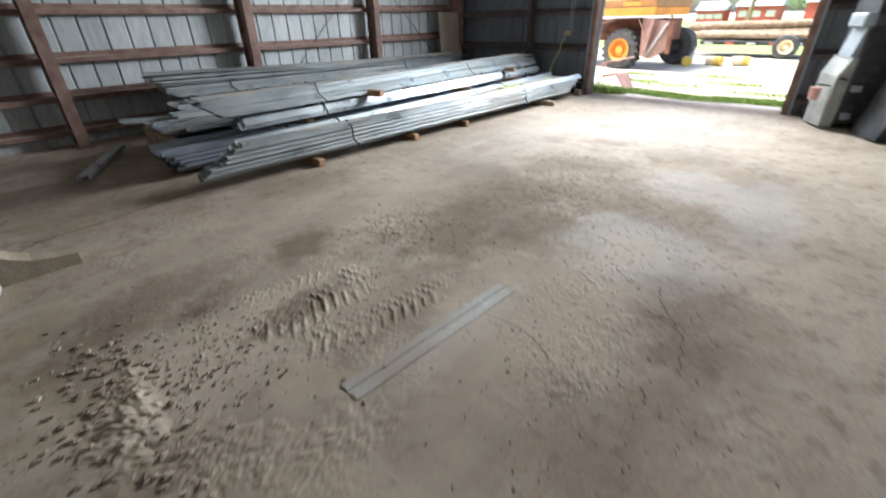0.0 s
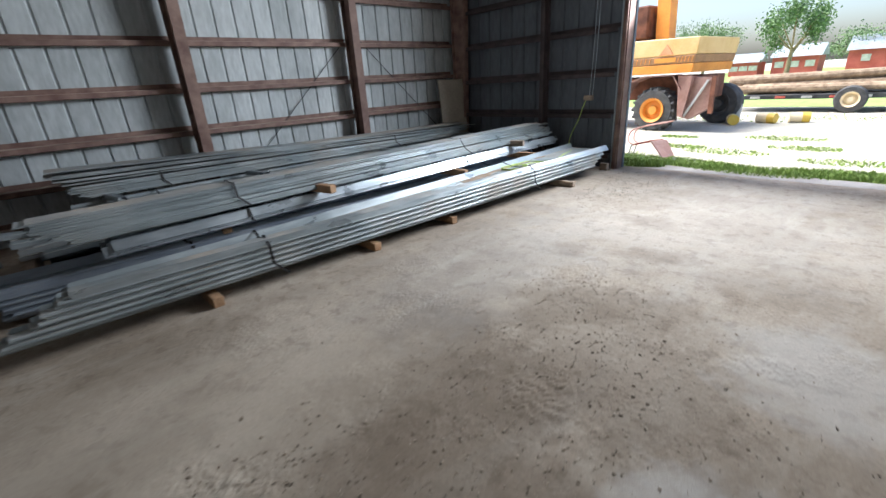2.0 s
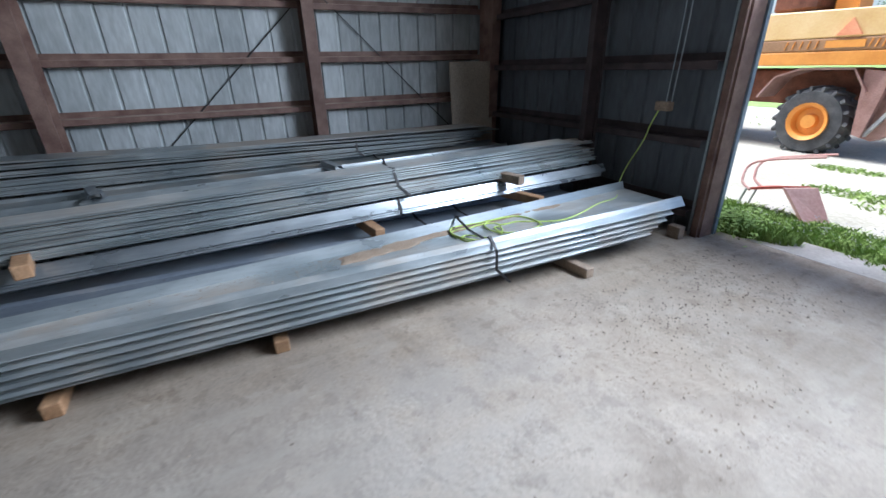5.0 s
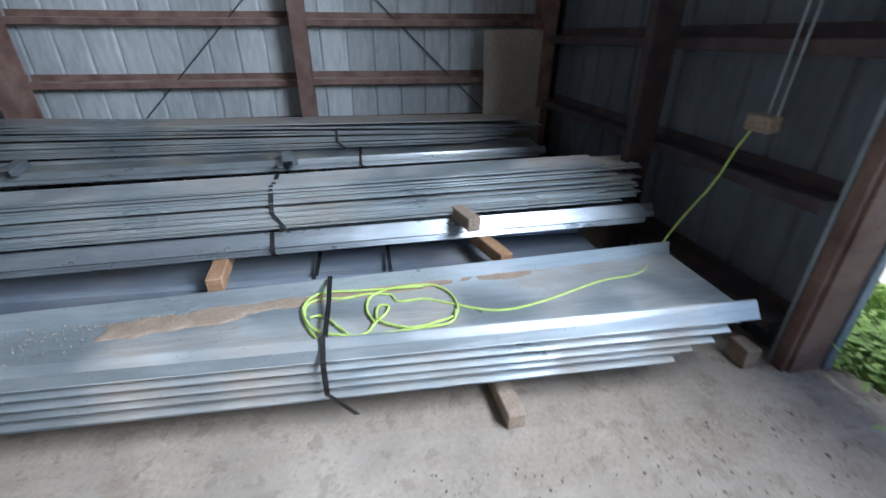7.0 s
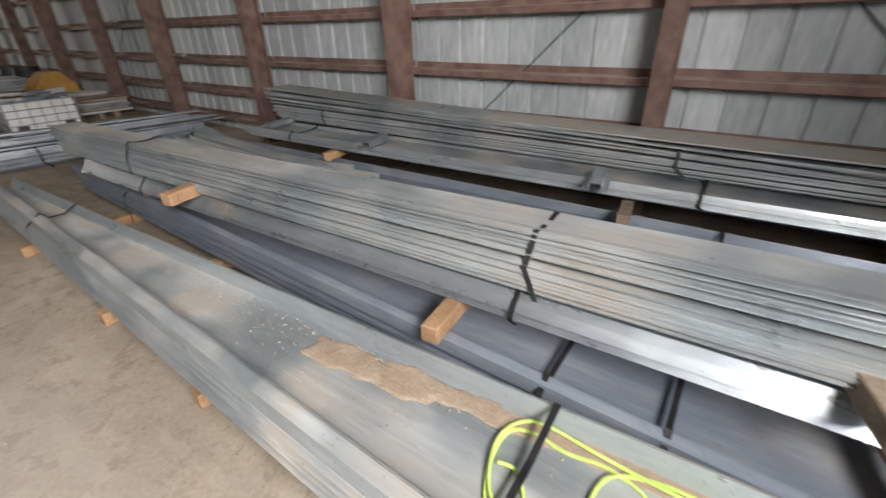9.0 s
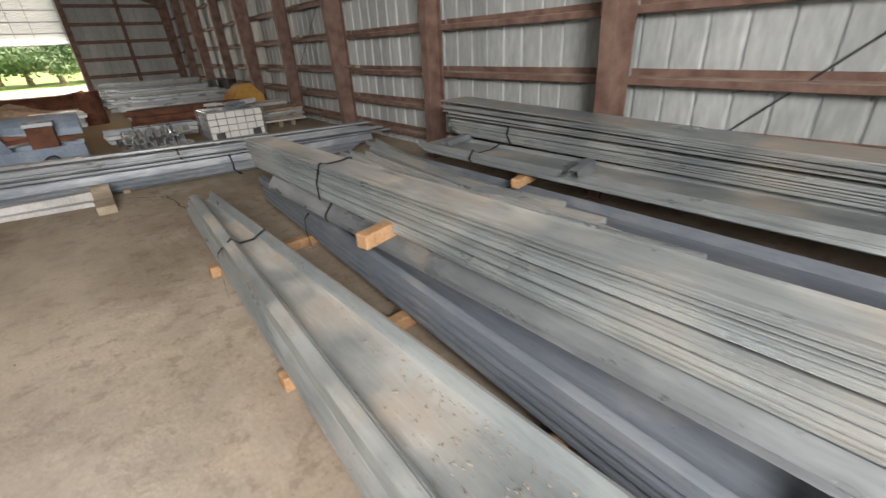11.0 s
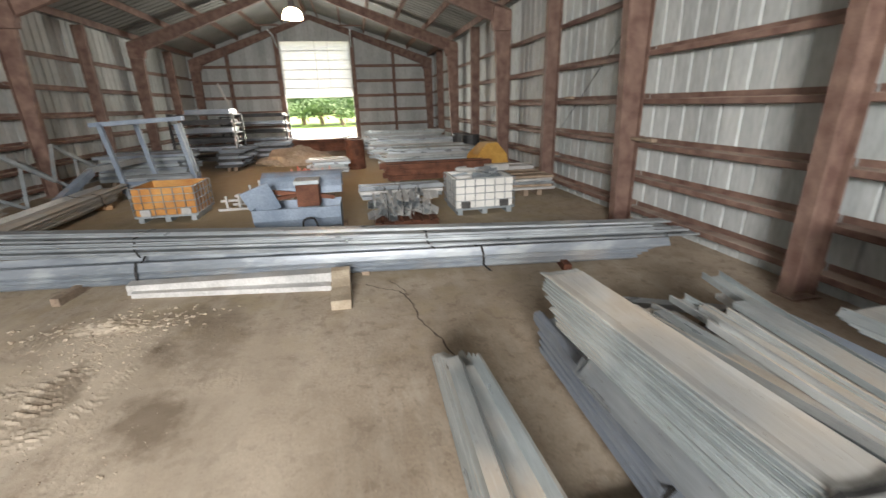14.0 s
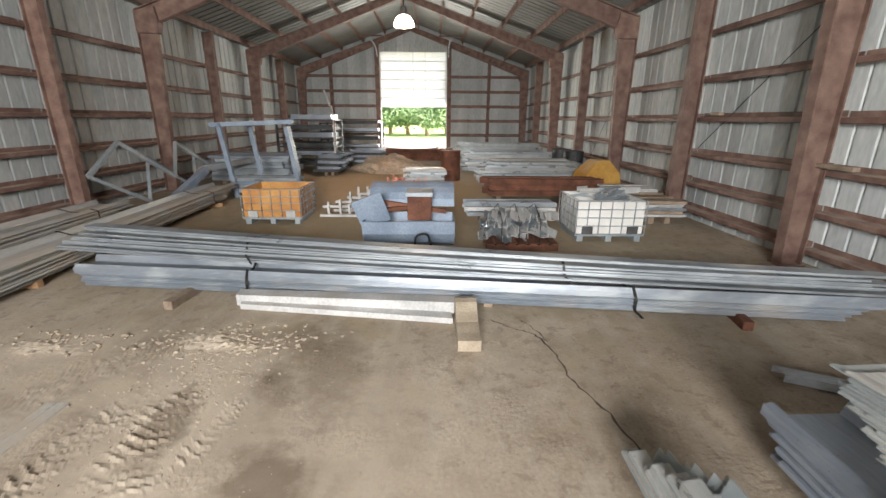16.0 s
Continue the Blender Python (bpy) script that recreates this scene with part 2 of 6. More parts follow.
def floor_material():
    m = mat("dusty_concrete", (0.32, 0.262, 0.20), (0.50, 0.428, 0.345), 0.9, 0.0, 0.55, 45, 0.0, 0.30)
    n, l = m.node_tree.nodes, m.node_tree.links
    b = n["Principled BSDF"]
    b.inputs["Specular IOR Level"].default_value = 0.12
    base = b.inputs["Base Color"].links[0].from_socket
    geo = n.new("ShaderNodeNewGeometry")

    def patch(x, y, rx, ry, turn, colour, strength, socket, wobble=0.75, soft=0.7):
        """A stain with an uneven outline round (x, y)."""
        mp = n.new("ShaderNodeMapping")
        mp.vector_type = "TEXTURE"
        mp.inputs["Location"].default_value = (x, y, 0)
        mp.inputs["Rotation"].default_value = (0, 0, radians(turn))
        mp.inputs["Scale"].default_value = (rx, ry, 1)
        l.new(geo.outputs["Position"], mp.inputs["Vector"])
        ln = n.new("ShaderNodeVectorMath")
        ln.operation = "LENGTH"
        l.new(mp.outputs[0], ln.inputs[0])
        nz = n.new("ShaderNodeTexNoise")
        nz.inputs["Scale"].default_value, nz.inputs["Detail"].default_value = min(8.0, max(2.4, 1.3 / min(rx, ry))), 8
        nz.inputs["Roughness"].default_value = 0.62
        l.new(geo.outputs["Position"], nz.inputs["Vector"])
        ma = n.new("ShaderNodeMath")
        ma.operation, ma.inputs[1].default_value = "MULTIPLY_ADD", wobble * 3
        l.new(nz.outputs[0], ma.inputs[0])
        l.new(ln.outputs["Value"], ma.inputs[2])
        mr = n.new("ShaderNodeMapRange")
        mr.inputs[1].default_value, mr.inputs[2].default_value = 1 + wobble * 1.5 - soft / 2, 1 + wobble * 1.5 + soft / 2
        mr.inputs[3].default_value, mr.inputs[4].default_value = strength, 0
        l.new(ma.outputs[0], mr.inputs[0])
        mx = n.new("ShaderNodeMix")
        mx.data_type = "RGBA"
        mx.inputs[7].default_value = (*colour, 1)
        l.new(mr.outputs[0], mx.inputs[0])
        l.new(socket, mx.inputs[6])
        return mx.outputs[2]

    # mottled dirt, and lanes along the way in and out
    for sc, lo, hi, st, col, strength in ((3.2, 0.50, 0.66, (1, 1, 1), (0.20, 0.16, 0.122), 0.35), (9.0, 0.54, 0.68, (1, 1, 1), (0.19, 0.15, 0.115), 0.3), (1.6, 0.50, 0.70, (3.0, 0.45, 1), (0.48, 0.43, 0.36), 0.5), (26.0, 0.60, 0.70, (1, 1, 1), (0.55, 0.50, 0.43), 0.45), (7.0, 0.56, 0.60, (1, 1, 1), (0.16, 0.125, 0.095), 0.35), (42.0, 0.60, 0.66, (1, 1, 1), (0.12, 0.095, 0.075), 0.5), (2.2, 0.55, 0.60, (2.2, 0.7, 1), (0.47, 0.415, 0.34), 0.35)):
        mp = n.new("ShaderNodeMapping")
        mp.inputs["Scale"].default_value, mp.inputs["Rotation"].default_value = st, (0, 0, radians(-12))
        l.new(geo.outputs["Position"], mp.inputs["Vector"])
        nz = n.new("ShaderNodeTexNoise")
        nz.inputs["Scale"].default_value, nz.inputs["Detail"].default_value, nz.inputs["Roughness"].default_value = sc, 7, 0.65
        l.new(mp.outputs[0], nz.inputs["Vector"])
        mr = n.new("ShaderNodeMapRange")
        mr.inputs[1].default_value, mr.inputs[2].default_value, mr.inputs[4].default_value = lo, hi, strength
        l.new(nz.outputs[0], mr.inputs[0])
        mx = n.new("ShaderNodeMix")
        mx.data_type = "RGBA"
        mx.inputs[7].default_value = (*col, 1)
        l.new(mr.outputs[0], mx.inputs[0])
        l.new(base, mx.inputs[6])
        base = mx.outputs[2]
    damp, pale, grey = (0.14, 0.103, 0.070), (0.55, 0.475, 0.38), (0.50, 0.475, 0.44)
    for p in (
        (-2.2, 2.9, 0.8, 1.7, 35, damp, 0.46), (-1.3, 0.6, 0.7, 1.1, 30, damp, 0.22), (-1.9, 4.1, 0.9, 0.7, 0, damp, 0.37),
        (-2.6, -0.2, 0.7, 0.5, 20, damp, 0.31), (-1.1, 1.0, 0.5, 0.9, 0, damp, 0.14), (-3.4, 1.1, 0.6, 0.4, 60, damp, 0.28),
        (-4.2, 2.3, 0.35, 0.5, 0, damp, 0.28), (-2.6, 0.5, 0.35, 1.1, -8, damp, 0.31), (-5.5, 0.3, 1.4, 0.5, 10, damp, 0.25),
        (-2.1, 0.7, 0.5, 1.2, -14, pale, 0.85), (-0.9, 0.3, 0.7, 0.6, 10, pale, 0.7), (-3.1, 1.0, 0.5, 1.1, 0, pale, 0.35),
        (-0.9, 3.1, 0.5, 0.6, 20, grey, 0.75), (-0.3, 4.6, 0.3, 0.9, 5, grey, 0.6), (-1.0, 4.9, 0.4, 0.5, 5, grey, 0.5), (-1.24, 1.5, 0.10, 0.60, 4, grey, 0.6), (-0.55, 1.6, 0.5, 0.6, 0, damp, 0.37), (-0.2, 2.5, 0.5, 0.5, 0, damp, 0.31), (-0.9, 0.9, 0.4, 0.5, 20, damp, 0.15), (-3.0, 1.4, 0.30, 1.1, 28, damp, 0.25), (-1.9, 1.3, 0.35, 0.5, 0, damp, 0.37), (-1.6, 0.2, 0.5, 0.4, 0, damp, 0.19), (-0.6, 3.9, 0.6, 0.4, 20, damp, 0.25),
        (-2.6, 7.4, 1.7, 1.9, 0, grey, 0.25), (-3.6, 5.0, 0.8, 1.5, 10, grey, 0.3), (-3.7, 8.4, 0.7, 0.4, 20, damp, 0.22), (-3.5, 7.6, 0.5, 0.35, 0, pale, 0.4),
        (-2.5, 4.65, 0.52, 0.52, 0, pale, 0.45), (-2.5, 4.65, 0.40, 0.40, 0, damp, 0.43), (-2.1, 4.95, 0.45, 0.3, 20, damp, 0.37), (-2.36, 6.02, 0.35, 0.18, 20, damp, 0.31), (-3.1, 5.7, 0.2, 0.2, 0, damp, 0.31),
        (-2.1, 0.15, 0.30, 0.40, 40, pale, 0.75), (-2.72, 0.9, 0.16, 0.8, 4, damp, 0.40), (-2.45, -0.15, 0.35, 0.14, 10, damp, 0.37), (-0.7, 0.1, 0.35, 0.10, 0, pale, 0.7), (-2.65, 2.95, 0.35, 0.3, 0, damp, 0.34), (-0.93, 3.1, 0.22, 0.3, 0, pale, 0.6), (-0.45, 2.4, 0.35, 0.45, 0, damp, 0.31), (-1.5, 2.6, 0.3, 0.5, 30, damp, 0.31), (-0.4, 5.4, 0.3, 0.5, 0, damp, 0.22), (-1.4, 5.9, 0.4, 0.3, 0, damp, 0.22), (-1.7, 7.2, 0.5, 0.3, 10, damp, 0.19), (-4.1, 9.0, 0.8, 0.5, 0, damp, 0.19), (-3.4, 7.7, 0.6, 0.4, 15, damp, 0.28), (-2.9, 8.5, 0.5, 0.3, 0, damp, 0.19), (-2.8, 7.0, 0.3, 0.25, 0, damp, 0.28),
        # whole floor below the west stacks darker, a tan wash down the hall
        (-6.5, 5, 2.2, 5.0, 0, damp, 0.34), (-3.3, -7, 5.0, 5.5, 0, (0.40, 0.33, 0.215), 0.75),
        (-1.1, 2.1, 0.6, 0.8, 20, pale, 0.55), (-1.0, 1.4, 0.5, 0.5, 0, pale, 0.4), (-2.4, 1.1, 0.5, 0.7, 10, pale, 0.5), (-3.0, 2.7, 0.5, 0.8, 20, pale, 0.4), (-3.6, 1.8, 0.6, 1.2, 0, pale, 0.3), (-2.97, 1.45, 0.18, 0.3, 30, damp, 0.6), (-3.08, 0.35, 0.22, 0.5, 10, damp, 0.45), (-2.2, 0.95, 0.12, 0.35, 10, damp, 0.6),
    ):
        base = patch(*p, base)
    l.new(base, b.inputs["Base Color"])
    # grit, clods and tyre tread relief
    def noise_tex(s, d):
        t = n.new("ShaderNodeTexNoise")
        t.inputs["Scale"].default_value, t.inputs["Detail"].default_value = s, d
        l.new(geo.outputs["Position"], t.inputs["Vector"])
        return t
    a, c, e = noise_tex(1.6, 4), noise_tex(34, 9), noise_tex(140, 3)
    mr = n.new("ShaderNodeMapRange")
    mr.inputs[1].default_value, mr.inputs[2].default_value = 0.50, 0.70
    l.new(a.outputs[0], mr.inputs[0])
    mu = n.new("ShaderNodeMath")
    mu.operation = "MULTIPLY"
    l.new(mr.outputs[0], mu.inputs[0])
    l.new(c.outputs[0], mu.inputs[1])
    ad = n.new("ShaderNodeMath")
    ad.operation, ad.inputs[1].default_value = "MULTIPLY_ADD", 0.12
    l.new(e.outputs[0], ad.inputs[0])
    l.new(mu.outputs[0], ad.inputs[2])
    bp = n.new("ShaderNodeBump")
    bp.inputs["Strength"].default_value, bp.inputs["Distance"].default_value = 0.6, 0.018
    l.new(ad.outputs[0], bp.inputs["Height"])
    l.new(bp.outputs[0], b.inputs["Normal"])
    ro = n.new("ShaderNodeMapRange")
    ro.inputs[3].default_value, ro.inputs[4].default_value = 0.8, 1.0
    l.new(a.outputs[0], ro.inputs[0])
    l.new(ro.outputs[0], b.inputs["Roughness"])
    return m


FLOOR = floor_material()
GRAVEL = mat("yard_gravel", (0.40, 0.375, 0.30), (0.53, 0.505, 0.42), 0.95, 0.0, 0.8, 25, 0.3, 0.4)
CONC = mat("apron_concrete", (0.36, 0.33, 0.29), (0.54, 0.51, 0.46), 0.9, 0.0, 1.5, 40, 0.2, 0.3)


# ---- building helpers ----
def part(name, bm, material, parent=None, label=""):
    me = bpy.data.meshes.new(name)
    bmesh.ops.recalc_face_normals(bm, faces=bm.faces)
    bm.to_mesh(me)
    bm.free()
    me.materials.append(material)
    ob = new(name, me)
    ob.parent = parent
    return tagged(ob, label)


def thing(name, label, category, group="", kind="", at=None):
    return tagged(new(name), label, category, group, kind) if at is None else tagged(place(new(name), at), label, category, group, kind)


def place(ob, m):
    ob.matrix_basis = m
    return ob


def share(name, me, m, parent):
    ob = new(name, me)
    ob.parent = parent
    ob.matrix_basis = m
    return ob


def box(bm, x0, y0, z0, x1, y1, z1, m=None, bev=0.0):
    r = bmesh.ops.create_cube(bm, size=1, matrix=Matrix.Translation(((x0 + x1) / 2, (y0 + y1) / 2, (z0 + z1) / 2)) @ Matrix.Diagonal((x1 - x0, y1 - y0, z1 - z0, 1)))
    vs = r["verts"]
    if bev:
        es = list({e for v in vs for e in v.link_edges})
        bmesh.ops.bevel(bm, geom=es, offset=bev, segments=1, affect="EDGES")
        if m is not None:
            raise ValueError("bevel a turned box through beam()")
    elif m is not None:
        bmesh.ops.transform(bm, matrix=m, verts=vs)
    return bm


def boxpart(name, dims, material, parent=None, label="", bev=0.006):
    return part(name, box(bmesh.new(), *dims, bev=bev), material, parent, label)


def beam(bm, a, b, w, h):
    """A square bar from a to b, w wide and h high."""
    a, b = Vector(a), Vector(b)
    d = b - a
    q = d.to_track_quat("Y", "Z").to_matrix().to_4x4()
    bmesh.ops.create_cube(bm, size=1, matrix=Matrix.Translation((a + b) / 2) @ q @ Matrix.Diagonal((w, d.length, h, 1)))
    return bm


def rod(bm, a, b, r, n=8, r2=None):
    a, b = Vector(a), Vector(b)
    d = b - a
    q = d.to_track_quat("Z", "Y").to_matrix().to_4x4()
    bmesh.ops.create_cone(bm, cap_ends=True, segments=n, radius1=r, radius2=r if r2 is None else r2, depth=d.length, matrix=Matrix.Translation((a + b) / 2) @ q)
    return bm


def tube(bm, pts, r, n=6):
    """A bent round bar or cord through pts."""
    pts = [Vector(p) for p in pts]
    rings = []
    for i, p in enumerate(pts):
        d = (pts[min(i + 1, len(pts) - 1)] - pts[max(i - 1, 0)]).normalized()
        s = d.cross(Vector((0, 0, 1)))
        s = s.normalized() if s.length > 1e-4 else Vector((1, 0, 0))
        u = s.cross(d)
        rings.append([bm.verts.new(p + r * (math.cos(a) * s + math.sin(a) * u)) for a in [2 * math.pi * k / n for k in range(n)]])
    for r0, r1 in zip(rings, rings[1:]):
        for k in range(n):
            bm.faces.new((r0[k], r0[(k + 1) % n], r1[(k + 1) % n], r1[k]))
    bm.faces.new(rings[0])
    bm.faces.new(rings[-1])
    return bm


def smooth_path(pts, per=6):
    """Catmull-Rom through pts."""
    P = [Vector(p) for p in pts]
    out = []
    for i in range(len(P) - 1):
        a, b, c, d = P[max(i - 1, 0)], P[i], P[i + 1], P[min(i + 2, len(P) - 1)]
        for k in range(per):
            t = k / per
            out.append(0.5 * (2 * b + (c - a) * t + (2 * a - 5 * b + 4 * c - d) * t * t + (3 * b - a - 3 * c + d) * t ** 3))
    return out + [P[-1]]


def loft(bm, sections, closed=False, cap=True):
    """Skin over a row of sections of equally many points."""
    rings = [[bm.verts.new(p) for p in s] for s in sections]
    n = len(rings[0])
    for a, b in zip(rings, rings[1:]):
        for k in range(n if closed else n - 1):
            bm.faces.new((a[k], a[(k + 1) % n], b[(k + 1) % n], b[k]))
    if closed and cap:
        bm.faces.new(rings[0])
        bm.faces.new(list(reversed(rings[-1])))
    return bm


def thick(pts, th):
    """An open 2D profile made into a closed one, th thick."""
    P = [Vector(p) for p in pts]
    off = []
    for i, p in enumerate(P):
        d = (P[min(i + 1, len(P) - 1)] - P[max(i - 1, 0)]).normalized()
        off.append(p + Vector((d.y, -d.x)) * th)
    return P + off[::-1]


def strip(bm, s, n, prof_s, prof_n, side, th=0.003, steps=6, sag=0.0, wob=0.0, phase=0.0):
    """A folded sheet from s to n: the profiles (out, up) at its two ends; side: the horizontal way of 'out'."""
    s, n, side = Vector(s), Vector(n), Vector(side).normalized()
    a, b = thick(prof_s, th), thick(prof_n, th)
    secs = []
    for i in range(steps + 1):
        f = i / steps
        c = s.lerp(n, f) + Vector((0, 0, -sag * 4 * f * (1 - f) + wob * math.sin(phase + 5 * f)))
        secs.append([c + side * (p.x * (1 - f) + q.x * f) + Vector((0, 0, p.y * (1 - f) + q.y * f)) for p, q in zip(a, b)])
    return loft(bm, secs, True)


def zee(w, flange=0.10, drop=0.08, lip=0.018, floor=-0.085, slope=0.06, crest=None):
    """Profile of a formed purlin lying on its web: near flange folded down, far flange folded up; crest: width of a level strip along the near fold."""
    c = crest or 0.0
    fx = flange if not c else c + 0.006
    shoulder = (-c, -0.012) if c else (-flange * 0.5, -drop * 0.5)
    return [(-fx + lip, -drop - lip * 0.8), (-fx, -drop), shoulder, (-0.006, -0.003), (0.006, -0.002), (min(slope, w * 0.35), floor), (w - min(0.03, w * 0.2), floor + 0.004), (w, -0.004), (w + lip, -0.012)]


def bundle(name, label, s, n, ws, wn_, side, count, pitch, shift=0.0, stag_s=(0, 0.1), stag_n=(0, 0.1), flange=0.10, drop=0.08, material=None, straps=(), sag=0.0, flange_n=None, floor=-0.085, rng=1, top_mat=None, flare=0.0, jit=0.006, ragged=0.03, shift_n=None, crest=None, crest_n=None, recess=0.0, edge=None):
    """A strapped stack of nested purlins; s, n: the two ends of the top one's fold."""
    rnd = random.Random(rng)
    t = thing(name, label, "steel purlins")
    s, n = Vector(s), Vector(n)
    d = (n - s).normalized()
    sd = Vector(side).normalized()
    sh_n = shift if shift_n is None else shift_n
    for k in range(count):
        slip = rnd.uniform(-jit, jit) * (1.0 if rnd.random() < 0.3 else 0.3)
        dk = edge if edge and k else drop
        lip = min(0.018, dk * 0.35)
        slip += recess * (k % 2) * rnd.uniform(0.7, 1.3)
        dz = Vector((0, 0, -pitch * k))
        a = s + dz + sd * (shift * k + slip) + d * (stag_s[0] + stag_s[1] * k + rnd.uniform(-0.05, 0.05)) + Vector((0, 0, flare * max(0, 1 - k / count) * rnd.uniform(0.3, 1)))
        b = n + dz + sd * (sh_n * k + slip) + d * (stag_n[0] + stag_n[1] * k + rnd.uniform(-ragged, ragged)) + Vector((0, 0, rnd.uniform(0, ragged * 0.25)))
        part("purlin", strip(bmesh.new(), a, b, zee(ws, flange, dk, lip, floor, crest=crest), zee(wn_, flange_n or flange, dk, lip, floor, crest=crest_n), sd, sag=sag, wob=0.004, phase=rnd.uniform(0, 6), steps=8), (top_mat if k == 0 and top_mat else material or GALV), t)
    for f in straps:
        c = s.lerp(n, f) - Vector((0, 0, sag * 4 * f * (1 - f)))
        w = ws + (wn_ - ws) * f
        fl = flange + ((flange_n or flange) - flange) * f
        h = pitch * count
        out = (shift + (sh_n - shift) * f) * count
        z0 = 0.014 + jit * 0.4 + recess * 0.6
        pts = [c + sd * u + Vector((0, 0, z)) for u, z in ((-fl - z0 + out, -drop - h + 0.02), (-fl - z0 + out * 0.5, -drop - h * 0.5), (-fl - z0 - 0.004, -drop - 0.012), (-fl - z0 + 0.004, -drop + 0.012), (0, 0.012), (min(0.05, w * 0.3), max(floor, -0.05) + 0.01), (w * 0.6, max(floor, -0.05) + 0.01), (w, 0.012), (w + 0.03, -0.10))]
        pts[0] = pts[0] + d * 0.4 * h
        bm = bmesh.new()
        wd = d * 0.013
        loft(bm, [[p - wd, p + wd, p + wd + Vector((0, 0, 0.004)), p - wd + Vector((0, 0, 0.004))] for p in pts], True)
        part("strap", bm, STRAP, t, "black steel banding strap")
    return t


# ---- the hall ----
XW, XE, YN, YS = -8.75, 3.05, 9.75, -19.55
XR, ZE, ZR = -2.72, 4.25, 6.25
DX0, DX1, DZ = -4.55, -0.90, 4.15
SX0, SX1, SZ = -4.50, -1.20, 4.90
PITCH = 2.93
GIRTS = (0.20, 0.68, 1.19, 1.81, 2.46, 3.22)


def roof_z(x):
    return ZE + (ZR - ZE) * (1 - abs(x - XR) / (XR - XW if x < XR else XE - XR))


bm = bmesh.new()
box(bm, XW - 0.1, YS - 0.1, -0.15, XE + 0.1, YN + 0.28, 0.0)
floor = tagged(part("floor", bm, FLOOR), "dusty stained concrete floor with dirt and tyre marks", "floor", kind="structure")

bm = bmesh.new()
box(bm, -600, -600, -0.4, 600, 600, -0.06)
ground = tagged(part("ground", bm, GRAVEL), "pale dry gravel yard", "ground", kind="structure")

wall_backs = {}
for nm, label, dims_list in (
    ("wall_west", "ribbed grey metal side wall on red steel girts", [(XW - 0.12, YS - 0.12, -0.05, XW - 0.03, YN + 0.12, ZE)]),
    ("wall_east", "ribbed grey metal side wall on red steel girts", [(XE + 0.03, YS - 0.12, -0.05, XE + 0.12, YN + 0.12, ZE)]),
    ("wall_north", "shaded metal end wall with a wide door opening", [(XW - 0.03, YN + 0.03, -0.05, DX0 - 0.03, YN + 0.12, ZR + 0.1), (DX1 + 0.03, YN + 0.03, -0.05, XE + 0.03, YN + 0.12, ZR + 0.1), (DX0 - 0.03, YN + 0.03, DZ, DX1 + 0.03, YN + 0.12, ZR + 0.1)]),
    ("wall_south", "ribbed grey metal end wall with a tall door", [(XW - 0.03, YS - 0.12, -0.05, SX0, YS - 0.03, ZR + 0.1), (SX1, YS - 0.12, -0.05, XE + 0.03, YS - 0.03, ZR + 0.1), (SX0, YS - 0.12, SZ, SX1, YS - 0.03, ZR + 0.1)]),
):
    bm = bmesh.new()
    for d in dims_list:
        box(bm, *d)
    if nm in ("wall_north", "wall_south"):
        # trim the gables to the roof slope
        for sgn in (-1, 1):
            slope = (ZR - ZE) / (XE - XR if sgn > 0 else XR - XW)
            g = bm.verts[:] + bm.edges[:] + bm.faces[:]
            bmesh.ops.bisect_plane(bm, geom=g, plane_co=(XR, 0, ZR + 0.02), plane_no=Vector((sgn * slope, 0, 1)).normalized(), clear_outer=True)
    wall_backs[nm] = tagged(part(nm, bm, SHADED_PANEL if nm == "wall_north" else PANEL), label, "wall", kind="structure")

bm = bmesh.new()
for x0, x1 in ((XW - 0.25, XR), (XE + 0.25, XR)):
    n_ribs = int((YN - YS + 0.5) / 0.3048)
    prof = []
    for i in range(n_ribs + 1):
        y = YS - 0.25 + i * 0.3048
        prof += [(y, 0.0), (y + 0.02, 0.022), (y + 0.05, 0.022), (y + 0.07, 0.0)]
    z0, z1 = roof_z(XW) - 0.25 * 0.33, ZR
    lo = [bm.verts.new((x0, y, z0 + dz)) for y, dz in prof]
    hi = [bm.verts.new((x1, y, z1 + dz)) for y, dz in prof]
    lo2 = [bm.verts.new((x0, y, z0 + dz + 0.05)) for y, dz in prof]
    hi2 = [bm.verts.new((x1, y, z1 + dz + 0.05)) for y, dz in prof]
    for i in range(len(prof) - 1):
        bm.faces.new((lo[i], lo[i + 1], hi[i + 1], hi[i]))
        bm.faces.new((lo2[i], lo2[i + 1], hi2[i + 1], hi2[i]))
ceiling = tagged(part("ceiling", bm, ROOFM), "ribbed pale metal roof sheets from below, shade in their colour", "roof", kind="structure")


def i_bar(bm, a, b, depth_a, depth_b, inward, flange=0.2, th=0.02):
    """An I-section from a to b (its outer edge line), tapering in depth towards 'inward'."""
    a, b, w = Vector(a), Vector(b), Vector(inward).normalized()
    d = (b - a).normalized()
    s = d.cross(w).normalized()
    h, e = flange / 2, 0.008
    sec = []
    for p, D in ((a, depth_a), (b, depth_b)):
        sec.append([p + w * o + s * v for o, v in ((0, -h), (0, h), (th, h), (th, e), (D - th, e), (D - th, h), (D, h), (D, -h), (D - th, -h), (D - th, -e), (th, -e), (th, -h))])
    loft(bm, sec, True)
    return bm


